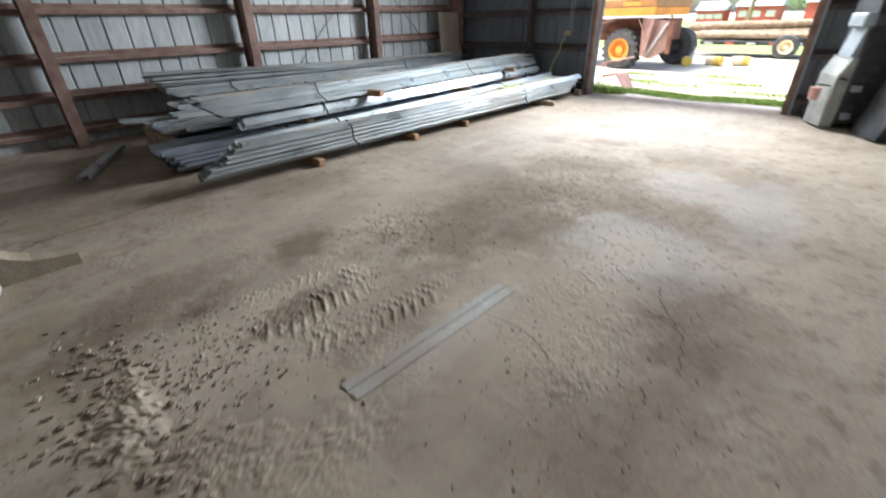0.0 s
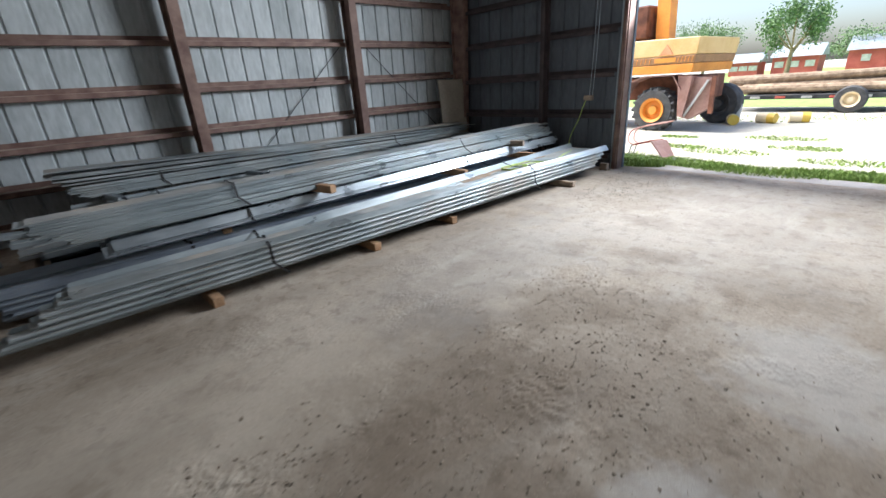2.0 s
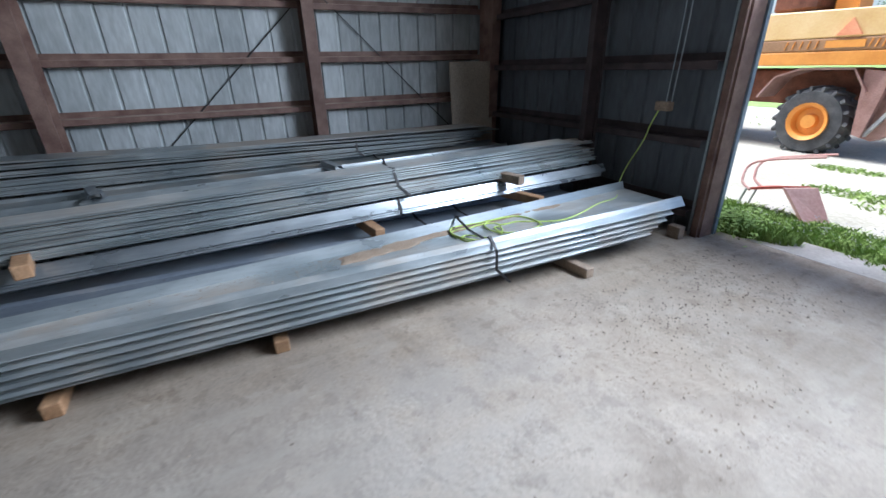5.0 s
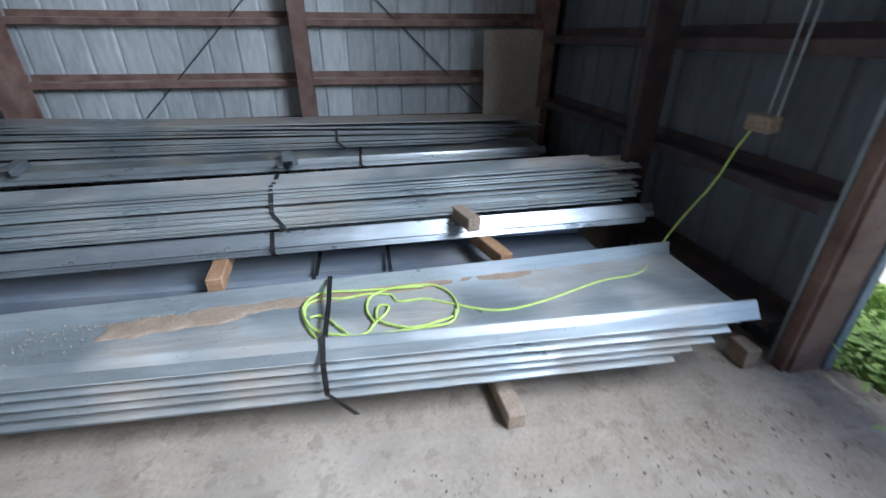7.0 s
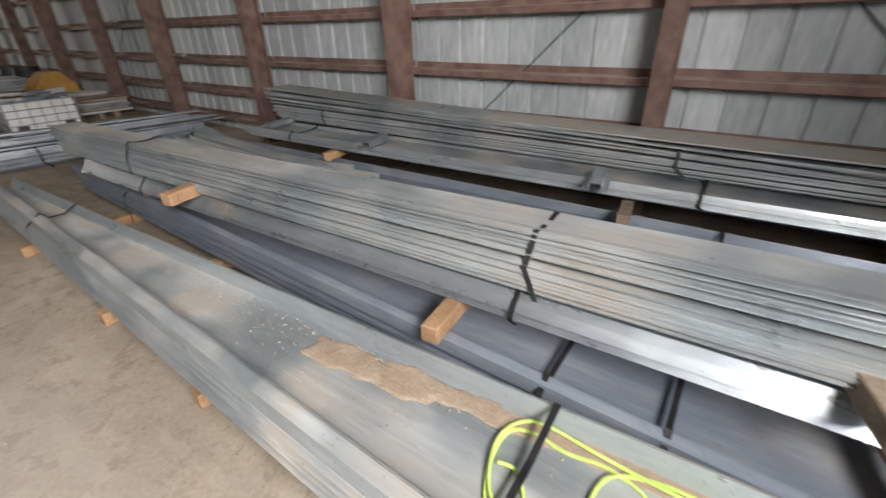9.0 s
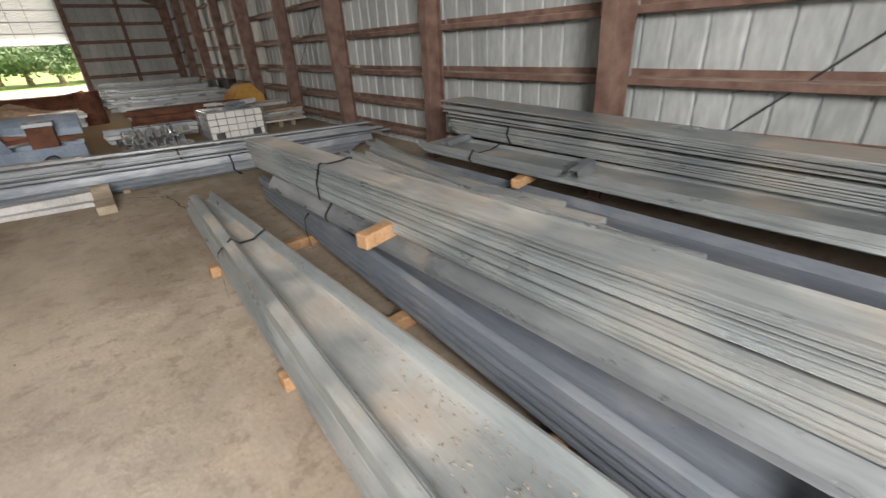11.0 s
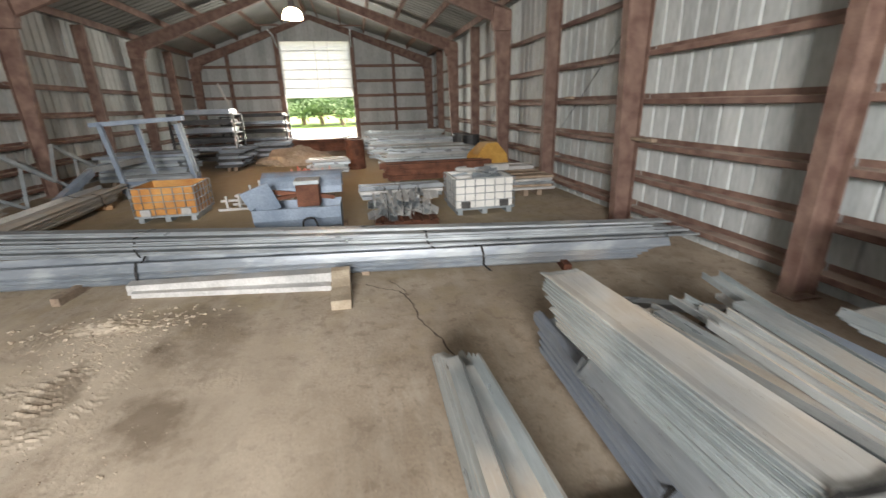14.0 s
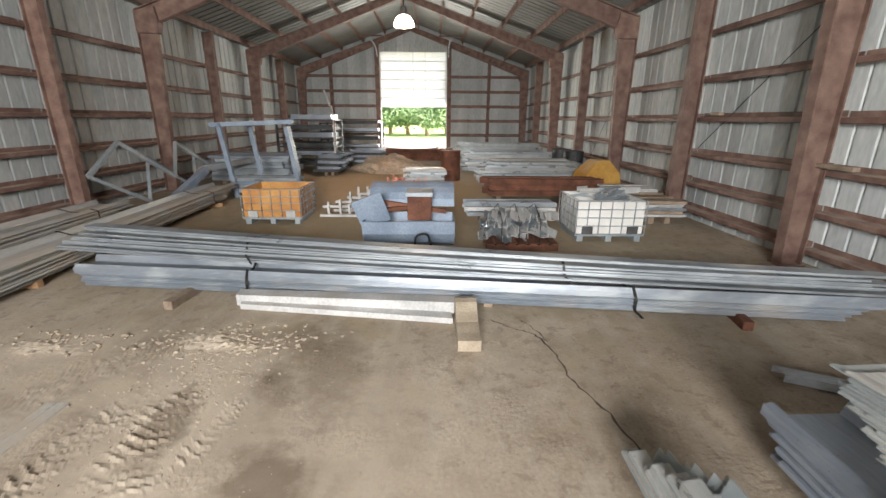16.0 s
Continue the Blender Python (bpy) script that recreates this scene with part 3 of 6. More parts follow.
YK = [YN - 0.02 - PITCH * k for k in range(11)]
YK[5:10] = -4.80, -7.68, -10.60, -13.60, -16.55
YK[0], YK[10] = YN - 0.16, YS + 0.16
for k, y in enumerate(YK):
    main = k % 2 == 0
    t = thing("steel_portal_frame" if main else "wall_column_pair", "rust-red primed steel building frame" if main else "rust-red primed steel wall columns", "steel frame", "building frames")
    for x, sg in ((XW, 1), (XE, -1)):
        o = x + sg * 0.16
        bm = i_bar(bmesh.new(), (o, y, 0), (o, y, 3.60 if main else ZE - 0.1), 0.28, 0.42 if main else 0.28, (sg, 0, 0), 0.15)
        part("column", bm, PRIMER, t)
        part("base_plate", box(bmesh.new(), o - 0.02 + (0 if sg > 0 else -0.28), y - 0.12, 0, o + 0.02 + (0.28 if sg > 0 else 0), y + 0.12, 0.018), PRIMER, t)
        if main:
            slope = Vector((XR - x, 0, ZR - ZE)).normalized()
            down = Vector((0, 0, -1)) - slope * slope.dot(Vector((0, 0, -1)))
            a = Vector((x + sg * 0.16, y, roof_z(x + sg * 0.16) - 0.22))
            b = Vector((XR, y, ZR - 0.22))
            part("haunch", loft(bmesh.new(), [[Vector((o, yy, 3.602)), Vector((o + sg * 0.47, yy, 3.602)), Vector((o + sg * 0.52, yy, 3.80)), Vector((o + sg * 0.46, yy, 4.15)), Vector((o, yy, 4.05))] for yy in (y - 0.09, y + 0.09)], True), PRIMER, t)
            part("rafter", i_bar(bmesh.new(), a, b, 0.42, 0.20, down, 0.15), PRIMER, t)

# roof purlins
for sg, x0 in ((1, XW), (-1, XE)):
    for i in range(6):
        x = x0 + sg * (0.35 + i * 1.06)
        z = roof_z(x) - 0.02
        bm = bmesh.new()
        rp = [(0.05, -0.02), (0.05, 0.0), (0.0, 0.0), (0.0, -0.15), (-0.05, -0.15), (-0.05, -0.13)]
        strip(bm, (x, YS, z), (x, YN, z), rp, rp, (sg, 0, 0), th=0.004, steps=1)
        tagged(part("roof_purlin", bm, PRIMER), "rust-red steel roof purlin under the roof sheets", "purlin", "roof purlins")

# wall girts, one length per bay
GP = [(0.0, 0.10), (0.0, 0.037), (0.006, 0.03), (0.150, 0.03), (0.156, 0.024), (0.156, -0.036), (0.150, -0.042), (0.138, -0.046)]
for x, sg in ((XW, 1), (XE, -1)):
    for k in range(10):
        y0, y1 = YK[k + 1], YK[k]
        for z in GIRTS:
            dz = random.uniform(-0.01, 0.01)
            bm = strip(bmesh.new(), (x + sg * 0.01, y0 + 0.012, z + dz), (x + sg * 0.01, y1 - 0.012, z + dz + random.uniform(-0.008, 0.008)), GP, GP, (sg, 0, 0), th=0.004, steps=3, sag=random.uniform(0, 0.008))
            tagged(part("wall_girt", bm, PRIMER), "rust-red primed steel wall girt", "girt", "wall girts")
for y, sg, spans in ((YN, -1, ((XW + 0.2, DX0 - 0.14), (DX1 + 0.14, XE - 0.2))), (YS, 1, ((XW + 0.2, SX0 - 0.2), (SX1 + 0.2, XE - 0.2)))):
    for a, b in spans:
        for z in (0.24, 0.95, 1.65, 2.35, 3.05, 3.75):
            bm = strip(bmesh.new(), (a, y + sg * 0.01, z), (b, y + sg * 0.01, z), GP, GP, (0, sg, 0), th=0.004, steps=2)
            tagged(part("wall_girt", bm, SHADED_PRIMER if y == YN else PRIMER), "primed steel end wall girt, shade in its colour" if y == YN else "rust-red primed steel wall girt", "girt", "wall girts")
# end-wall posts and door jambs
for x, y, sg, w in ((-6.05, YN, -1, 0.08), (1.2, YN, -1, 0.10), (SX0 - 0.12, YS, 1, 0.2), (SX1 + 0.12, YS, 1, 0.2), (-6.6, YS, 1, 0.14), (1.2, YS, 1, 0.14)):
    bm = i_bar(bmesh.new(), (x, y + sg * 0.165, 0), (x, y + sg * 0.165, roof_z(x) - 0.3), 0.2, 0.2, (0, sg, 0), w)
    tagged(part("end_wall_post", bm, SHADED_PRIMER if y == YN else PRIMER), "primed steel end wall post, shade in its colour" if y == YN else "rust-red primed steel end wall post", "post", "end wall posts")
for nm, x, sg in (("door_jamb", DX0, -1), ("door_jamb", DX1, 1)):
    t = thing(nm, "rust-red steel door jamb with pale edge trim", "door jamb")
    part("channel", loft(bmesh.new(), [[Vector((x + sg * u, YN + v, z)) for u, v in thick([(0.10, -0.07), (0.0, -0.07), (0.0, 0.12), (0.1, 0.12)], 0.012)] for z in (0, DZ + 0.2)], True), PRIMER, t)
    part("flange", loft(bmesh.new(), [[Vector((x + sg * u, YN + v, z)) for u, v in ((0.085, -0.105), (0.02, -0.105), (0.02, -0.074), (0.085, -0.074))] for z in (0, DZ + 0.2)], True), PRIMER, t)
    part("edge_trim", loft(bmesh.new(), [[Vector((x + sg * u, YN + v, z)) for u, v in ((0.128, -0.09), (0.103, -0.09), (0.103, -0.03), (0.128, -0.03))] for z in (0, DZ + 0.2)], True), GREYP, t, "pale metal edge trim")
    part("outer_trim", loft(bmesh.new(), [[Vector((x + sg * u, YN + v, z)) for u, v in ((-0.012, 0.14), (-0.012, 0.19), (0.06, 0.19), (0.06, 0.14))] for z in (-0.05, DZ + 0.2)], True), BLUE, t, "pale blue corner trim")


# south sectional door
def translucent():
    m = mat("translucent_door_panel", (0.70, 0.71, 0.69), (0.82, 0.83, 0.80), 0.5, 0, 2, 30, 0.0, 0.2)
    n, l = m.node_tree.nodes, m.node_tree.links
    tr = n.new("ShaderNodeBsdfTranslucent")
    tr.inputs[0].default_value = (0.62, 0.64, 0.62, 1)
    mx = n.new("ShaderNodeMixShader")
    mx.inputs[0].default_value = 0.5
    l.new(n["Principled BSDF"].outputs[0], mx.inputs[1])
    l.new(tr.outputs[0], mx.inputs[2])
    l.new(mx.outputs[0], n["Material Output"].inputs["Surface"])
    return m


TRANS = translucent()
door = tagged(new("door_south"), "white translucent overhead door raised halfway", "door", kind="structure")
zs = [2.34 + i * (SZ - 2.34) / 6 for i in range(7)]
for z0, z1 in zip(zs, zs[1:]):
    bm = bmesh.new()
    w, step = SX1 - SX0, (z1 - z0) / 6
    prof = []
    for i in range(6):
        z = z0 + i * step
        prof += [(0, z), (0, z + step * 0.7), (0.015, z + step * 0.78), (0.015, z + step * 0.92)]
    prof.append((0, z1 - 0.004))
    loft(bm, [[Vector((x, YS + 0.06 + a, z)) for a, z in prof] for x in (SX0, SX1)])
    part("door_panel", bm, TRANS, door)
    part("rail", box(bmesh.new(), SX0, YS + 0.08, z0 - 0.02, SX1, YS + 0.10, z0 + 0.02), WHITE, door)
for x in (SX0 + 0.02, SX1 - 0.05, (SX0 + SX1) / 2, SX0 + 1.05):
    part("stile", box(bmesh.new(), x, YS + 0.081, 2.34, x + 0.03, YS + 0.104, SZ), WHITE, door)
for x in (SX0 - 0.08, SX1 + 0.08):
    t = thing("door_track", "galvanised curved overhead door track", "door track", "door tracks")
    part("rail", tube(bmesh.new(), smooth_path([(x, YS + 0.3, 0.6), (x, YS + 0.3, 4.2), (x, YS + 0.5, 4.75), (x, YS + 1.1, 5.0), (x, YS + 2.6, 5.05)]), 0.035), GALV_CLEAN, t)
    part("hanger", beam(bmesh.new(), (x - 0.5, YS + 2.5, 5.2), (x + 0.5, YS + 2.5, 5.2), 0.06, 0.06), PRIMER, t)

# hanging lamp under the ridge
LX, LY, LZ = -3.07, -9.0, 4.06
lamp = thing("hanging_lamp", "lit bell-shaped high-bay lamp hanging from the roof", "lamp", at=pose(LX, LY, LZ))
bm = bmesh.new()
prof = [(0.03, 0.26), (0.12, 0.25), (0.20, 0.19), (0.25, 0.08), (0.26, 0.0), (0.25, 0.0), (0.19, 0.17), (0.03, 0.22)]
loft(bm, [[Vector((r * math.cos(a), r * math.sin(a), z)) for r, z in prof] for a in [2 * math.pi * i / 20 for i in range(21)]])
acrylic = bpy.data.materials.new("glowing_acrylic")
acrylic.use_nodes = True
acrylic.node_tree.nodes["Principled BSDF"].inputs["Base Color"].default_value = (0.8, 0.72, 0.66, 1)
acrylic.node_tree.nodes["Principled BSDF"].inputs["Emission Color"].default_value = (1.0, 0.72, 0.55, 1)
acrylic.node_tree.nodes["Principled BSDF"].inputs["Emission Strength"].default_value = 9.0
part("shade", bm, acrylic, lamp, "glowing frosted acrylic bell")
bm = bmesh.new()
bmesh.ops.create_uvsphere(bm, u_segments=14, v_segments=8, radius=0.11, matrix=Matrix.Translation((0, 0, 0.06)))
glow = bpy.data.materials.new("lamp_glow")
glow.use_nodes = True
glow.node_tree.nodes["Principled BSDF"].inputs["Emission Color"].default_value = (1.0, 0.62, 0.36, 1)
glow.node_tree.nodes["Principled BSDF"].inputs["Emission Strength"].default_value = 34
part("bulb", bm, glow, lamp, "glowing warm bulb")
part("ballast", rod(bmesh.new(), (0, 0, 0.262), (0, 0, 0.46), 0.10, 14, 0.08), DARKST, lamp)
part("stem", rod(bmesh.new(), (0, 0, 0.462), (0, 0, ZR - LZ - 0.05), 0.015), DARKST, lamp)

# wind bracing rods on the west wall
for y0, z0, y1, z1 in ((3.95, -0.1, 7.0, 2.75), (6.9, 2.75, 9.6, 0.2), (-4.75, 1.3, -2.1, 3.4), (-10.5, 0.3, -7.8, 3.4)):
    tagged(part("bracing_rod", rod(bmesh.new(), (XW + 0.04, y0, z0), (XW + 0.04, y1, z1), 0.007), DARKST), "thin diagonal steel bracing rod on the wall", "brace", "bracing rods")

# ---- purlin stacks along the west wall ----
W_ = (-1, 0, 0)
bundle("purlin_stack", "nested stack of dusty galvanised trough-shaped purlins with lime rope on it", (-4.86, 1.75, 0.46), (-4.63, 9.35, 0.47), 0.12, 0.70, W_, 12, 0.0255, -0.002, (0.15, -0.05), (0.0, -0.04), 0.085, 0.08, GALV, (0.20, 0.715), 0.0, 0.06, rng=2, jit=0.008, crest=0.07, recess=0.02, edge=0.03)
bundle("purlin_stack", "low nested stack of bluish galvanised purlins on timber", (-5.64, 1.25, 0.36), (-5.40, 9.1, 0.35), 0.42, 0.62, W_, 10, 0.025, -0.002, (0, 0.02), (0, -0.04), 0.06, 0.07, GALV_BLUE, (0.2, 0.74, 0.8), rng=3, jit=0.008, crest=0.045, crest_n=0.045, recess=0.02, edge=0.03)
bundle("purlin_stack", "pair of bright galvanised purlins lying across timber blocks", (-5.50, 2.25, 0.58), (-5.76, 9.5, 0.58), 0.20, 0.42, W_, 3, 0.022, 0.0, (0, -0.04), (0, -0.04), 0.06, 0.085, GALV_BRIGHT, (0.16, 0.63), rng=4)
bundle("purlin_stack", "tall strapped stack of dusty galvanised purlins", (-5.43, 1.70, 0.865), (-5.93, 9.25, 0.825), 0.24, 0.26, W_, 24, 0.0098, -0.0015, (0, 0.012), (0.02, -0.004), 0.003, 0.0125, GALV, (0.215, 0.68), floor=-0.012, rng=5, top_mat=GALV_DUSTY, jit=0.005, ragged=0.22, shift_n=-0.0095, recess=0.009)
bundle("purlin_stack", "low stack of bluish galvanised purlins by the wall", (-6.75, 1.7, 0.33), (-6.85, 9.2, 0.33), 0.66, 0.66, W_, 6, 0.036, 0.0, (0, 0.03), (0, -0.04), 0.09, 0.075, GALV_BLUE, (0.25, 0.78), rng=6)
bundle("purlin_stack", "stack of galvanised purlins on timber blocks by the wall", (-7.34, 2.1, 0.56), (-7.58, 9.4, 0.58), 0.45, 0.45, W_, 4, 0.016, 0.0, (0, 0.02), (0, -0.03), 0.035, 0.055, GALV, (0.12, 0.72), floor=-0.04, rng=7)
bundle("purlin_stack", "splayed strapped stack of thin galvanised purlins by the wall", (-7.80, 1.9, 0.80), (-7.92, 9.35, 0.76), 0.42, 0.42, W_, 18, 0.0110, -0.003, (0, 0.02), (0, -0.04), 0.010, 0.013, GALV, (0.16, 0.7), floor=-0.010, rng=8, jit=0.016, ragged=0.25, flare=0.3, top_mat=GALV_DUSTY)

# loose bent strips between the stacks
rl = random.Random(21)
t = thing("loose_strips", "loose bent galvanised strips in a tangle between the stacks", "steel strips")
for i in range(13):
    f = i / 12
    a = Vector((-6.02 - 1.0 * f, 2.0 - 0.4 * f + rl.uniform(-0.35, 0.25), 0.40 + 0.035 * (i % 5)))
    b = Vector((-6.38 - 0.30 * f, 4.9 + rl.uniform(-0.6, 0.8), 0.42 + 0.03 * (i % 4)))
    w = rl.uniform(0.08, 0.19)
    pr = [(0, -0.04), (0, 0), (w, 0), (w, -0.045)] if i % 2 else [(0.012, 0.045), (0, 0.045), (0, 0), (w, 0), (w, 0.045), (w - 0.012, 0.045)]
    part("strip", strip(bmesh.new(), a, b, pr, pr, W_, steps=8, sag=rl.uniform(-0.02, 0.03), wob=0.02, phase=rl.uniform(0, 6)), GALV_DUSTY if i % 3 else GALV, t)
part("strip", strip(bmesh.new(), (-6.30, 0.62, 0.09), (-7.62, 1.30, 0.10), [(0, -0.06), (0, 0), (0.12, 0), (0.12, -0.05)], [(0, -0.06), (0, 0), (0.12, 0), (0.12, -0.05)], (0, -1, 0), steps=2), GALV_CLEAN, t)
part("bearer", box(bmesh.new(), -7.35, 1.55, 0.0, -6.15, 1.65, 0.32), TIMBER_GREY, t)
part("bearer", box(bmesh.new(), -6.66, 4.0, 0.0, -6.2, 4.1, 0.36), TIMBER_GREY, t)
for x, y, tn in ((-7.42, 6.65, 10), (-7.47, 4.25, 16), (-7.55, 2.5, 12)):
    pr = [(-0.09, -0.05), (-0.05, -0.05), (-0.045, 0), (0.045, 0), (0.05, -0.05), (0.09, -0.05)]
    bm = strip(bmesh.new(), (-0.22, 0, 0.05), (0.22, 0, 0.05), pr, pr, (0, 1, 0), steps=1)
    tagged(place(part("hat_clip", bm, GALV_CLEAN), pose(x, y, 0.575, 0, 0, tn)), "short galvanised hat section lying across a stack", "steel offcut", "hat sections")

# stack lying across the hall
S_ = (0.1, -1, 0)
bundle("purlin_stack", "long nested stack of galvanised purlins lying across the floor", (0.02, -1.20, 0.29), (-7.92, -0.22, 0.29), 0.34, 0.34, S_, 7, 0.030, 0.0, (0, 0.02), (0, -0.06), 0.05, 0.09, GALV_CROSS, (0.245, 0.72), rng=9, recess=0.018, edge=0.035)
bundle("purlin_stack", "loose bundle of thin galvanised strips on the cross stack", (0.15, -1.66, 0.50), (-7.80, -0.30, 0.44), 0.16, 0.14, S_, 9, 0.020, -0.016, (0, -0.05), (0, 0.04), 0.012, 0.021, GALV_CLEAN, (0.245, 0.66), floor=-0.012, rng=10, jit=0.02, ragged=0.25, flare=0.10, sag=0.02, shift_n=-0.006)

# east stacks
bundle("purlin_stack", "stack of galvanised purlins lying along the hall", (0.50, -0.35, 0.36), (0.75, -6.6, 0.36), 0.45, 0.45, (1, 0, 0), 11, 0.024, 0.0, (0, 0), (0, -0.06), 0.10, 0.03, GALV_DUSTY, (0.3, 0.8), rng=11, jit=0.04, ragged=0.2)
bundle("purlin_stack", "low stack of galvanised purlins near the east wall", (1.25, 0.2, 0.42), (1.45, -4.2, 0.42), 0.5, 0.5, (1, 0, 0), 12, 0.026, 0.0, (0, 0), (0, -0.06), 0.08, 0.03, GALV_DUSTY, (0.3, 0.8), rng=12, jit=0.04, ragged=0.2)


# timber blocks
def block(c, length, turn, w=0.09, h=0.09, material=None, label="short sawn timber bearer between the steel stacks"):
    bm = box(bmesh.new(), -length / 2, -w / 2, 0, length / 2, w / 2, h, bev=0.006)
    return tagged(place(part("timber_block", bm, material or TIMBER), pose(*c, 0, 0, turn)), label, "timber block", "timber bearers")


for c, ln, tn, m_ in (
    ((-5.05, 8.02, 0), 1.2, 3, TIMBER_GREY), ((-5.29, 5.6, 0), 1.25, -2, TIMBER), ((-5.30, 2.72, 0), 1.25, 2, TIMBER), ((-5.30, 4.38, 0), 1.25, 2, TIMBER), ((-5.75, 7.0, 0), 0.8, 2, TIMBER),
    ((-5.60, 6.50, 0.362), 0.50, 6, TIMBER), ((-5.62, 8.20, 0.362), 0.50, 15, TIMBER), ((-5.72, 3.2, 0.362), 0.35, -10, TIMBER),
    ((-5.66, 8.02, 0.585), 0.40, 14, TIMBER_GREY), ((-5.62, 4.22, 0.585), 0.66, 14, TIMBER),
    ((-6.28, 4.2, 0.50), 0.26, 14, TIMBER), ((-7.55, 3.62, 0.335), 0.6, 12, TIMBER), ((-7.50, 6.88, 0.335), 0.6, 8, TIMBER_GREY), ((-7.5, 8.8, 0.335), 0.5, 0, TIMBER),
    ((-7.1, 3.0, 0), 1.0, 0, TIMBER), ((-7.1, 7.8, 0), 1.0, 0, TIMBER),
    ((-6.67, -0.42, 0), 0.5, 80, RUST), ((-1.30, -1.05, 0), 0.8, 84, TIMBER_GREY), ((-4.4, -0.98, 0), 0.6, 84, TIMBER_GREY), ((0.9, -1.2, 0), 0.9, 5, TIMBER), ((1.0, -5.6, 0), 0.9, 5, TIMBER), ((1.6, -0.8, 0), 0.8, 5, TIMBER), ((1.65, -3.5, 0), 0.8, 5, TIMBER),
):
    block(c, ln, tn, material=m_)

# ---- things further down the hall ----
def tote(name, label, x0, y0, w, d, h, plastic, filled):
    t = thing(name, label, "tank tote", "cut open tank totes", at=pose(x0 + 0.05, y0, 0) @ Matrix.Diagonal((0.89, 0.92, 0.87, 1)))
    bm = bmesh.new()
    for i in range(3):
        x = 0.05 + i * (w - 0.2) / 2
        box(bm, x, 0.02, 0, x + 0.1, d - 0.02, 0.1)
    part("pallet", box(bm, 0, 0, 0.1, w, d, 0.13), GREYP, t)
    bm = bmesh.new()
    o, i_, z0, z1, th = 0.03, 0.0, 0.135, h, 0.02
    outer = [(o, o), (w - o, o), (w - o, d - o), (o, d - o)]
    inner = [(o + th, o + th), (w - o - th, o + th), (w - o - th, d - o - th), (o + th, d - o - th)]
    loft(bm, [[Vector((*p, z)) for p in ring] for ring, z in ((outer, z0), (outer, z1), (inner, z1 + 0.008), (inner, z0 + 0.04))], True)
    part("tank", bm, plastic, t)
    for i in range(7):
        x = i * w / 6
        for y in (0.005, d - 0.005):
            part("cage_bar", rod(bmesh.new(), (x, y, 0.12), (x, y, h), 0.009, 6), GALV_CLEAN, t)
    for i in range(1, 5):
        y = i * d / 5
        for x in (0.005, w - 0.005):
            part("cage_bar", rod(bmesh.new(), (x, y, 0.12), (x, y, h), 0.009, 6), GALV_CLEAN, t)
    for i in range(5):
        z = 0.14 + i * (h - 0.14) / 4
        part("cage_hoop", tube(bmesh.new(), [(0, 0, z), (w, 0, z), (w, d, z), (0, d, z), (0, 0, z)], 0.009), GALV_CLEAN, t)
    for x in (0.12, w - 0.3):
        part("corner_block", box(bmesh.new(), x, d - 0.02, 0.14, x + 0.18, d + 0.012, 0.27, bev=0.004), filled, t)
    return t


tote("tank_tote", "white plastic tank tote full of scrap in a wire cage", -7.10, -3.95, 1.2, 1.0, 0.72, PLASTIC, RUBBER)
tote("tank_tote", "orange-stained plastic tank tote cut open in a wire cage", -1.58, -5.05, 1.15, 1.0, 0.70, ORANGE_PL, WHITE)

rnd = random.Random(5)


def scrap_heap(name, label, x, y, w, d, z, n, mats, size, parent_name="piece"):
    t = thing(name, label, "scrap metal")
    for i in range(n):
        bm = bmesh.new()
        L, b, h = rnd.uniform(*size), rnd.uniform(0.04, 0.14), rnd.uniform(0.02, 0.08)
        strip(bm, (-L / 2, 0, 0), (L / 2, 0, 0), [(0, h), (0, 0), (b, 0), (b, h)], [(0, h), (0, 0), (b, 0), (b, h)], (0, 1, 0), steps=1, th=0.006)
        ob = part(parent_name, bm, rnd.choice(mats), t)
        f = i / n
        place(ob, pose(x + w * rnd.uniform(0.12, 0.88), y + d * rnd.uniform(0.12, 0.88), z + 0.02 + f * 0.24 * (1 if n > 12 else 0.5), rnd.uniform(-14, 14), rnd.uniform(-10, 10), rnd.uniform(0, 180)))
    return t


scrap_heap("scrap_pile", "grey metal offcuts heaped in the white tank tote", -7.0, -3.85, 0.9, 0.75, 0.48, 16, [GALV_CLEAN, GREYP, WHITE], (0.2, 0.6))


def pallet(x, y, w, d, turn=0, material=None):
    t = thing("pallet", "rust-brown timber pallet under metal goods", "pallet", "pallets", at=pose(x, y, 0, 0, 0, turn))
    for j in range(3):
        part("runner", box(bmesh.new(), 0, j * (d - 0.08) / 2, 0, w, j * (d - 0.08) / 2 + 0.08, 0.085), material or RUST, t)
    for i in range(7):
        xx = i * (w - 0.1) / 6
        part("deck_board", box(bmesh.new(), xx, 0, 0.086, xx + 0.1, d, 0.108), material or RUST, t)
    return t


pallet(-5.60, -3.45, 1.02, 0.9)
t = thing("bracket_pile", "strapped pile of galvanised brackets on a pallet", "brackets")
for r in range(4):
    for c_ in range(10):
        bm = bmesh.new()
        hh = 0.11
        prof = [(0, hh), (0, 0.0), (0.12, 0.0), (0.12, hh)]
        strip(bm, (0, 0, 0), (0, 0.3, 0.0), prof, prof, (1, 0, 0), steps=1, th=0.008)
        ob = part("bracket", bm, rnd.choice([GALV_BRIGHT, WHITE, GALV_BRIGHT]), t)
        place(ob, pose(-5.56 + c_ * 0.094 + rnd.uniform(-0.02, 0.02), -3.4 + rnd.uniform(0, 0.5), 0.115 + r * 0.085, rnd.uniform(-9, 9), rnd.uniform(-14, 14), rnd.uniform(-22, 22)))
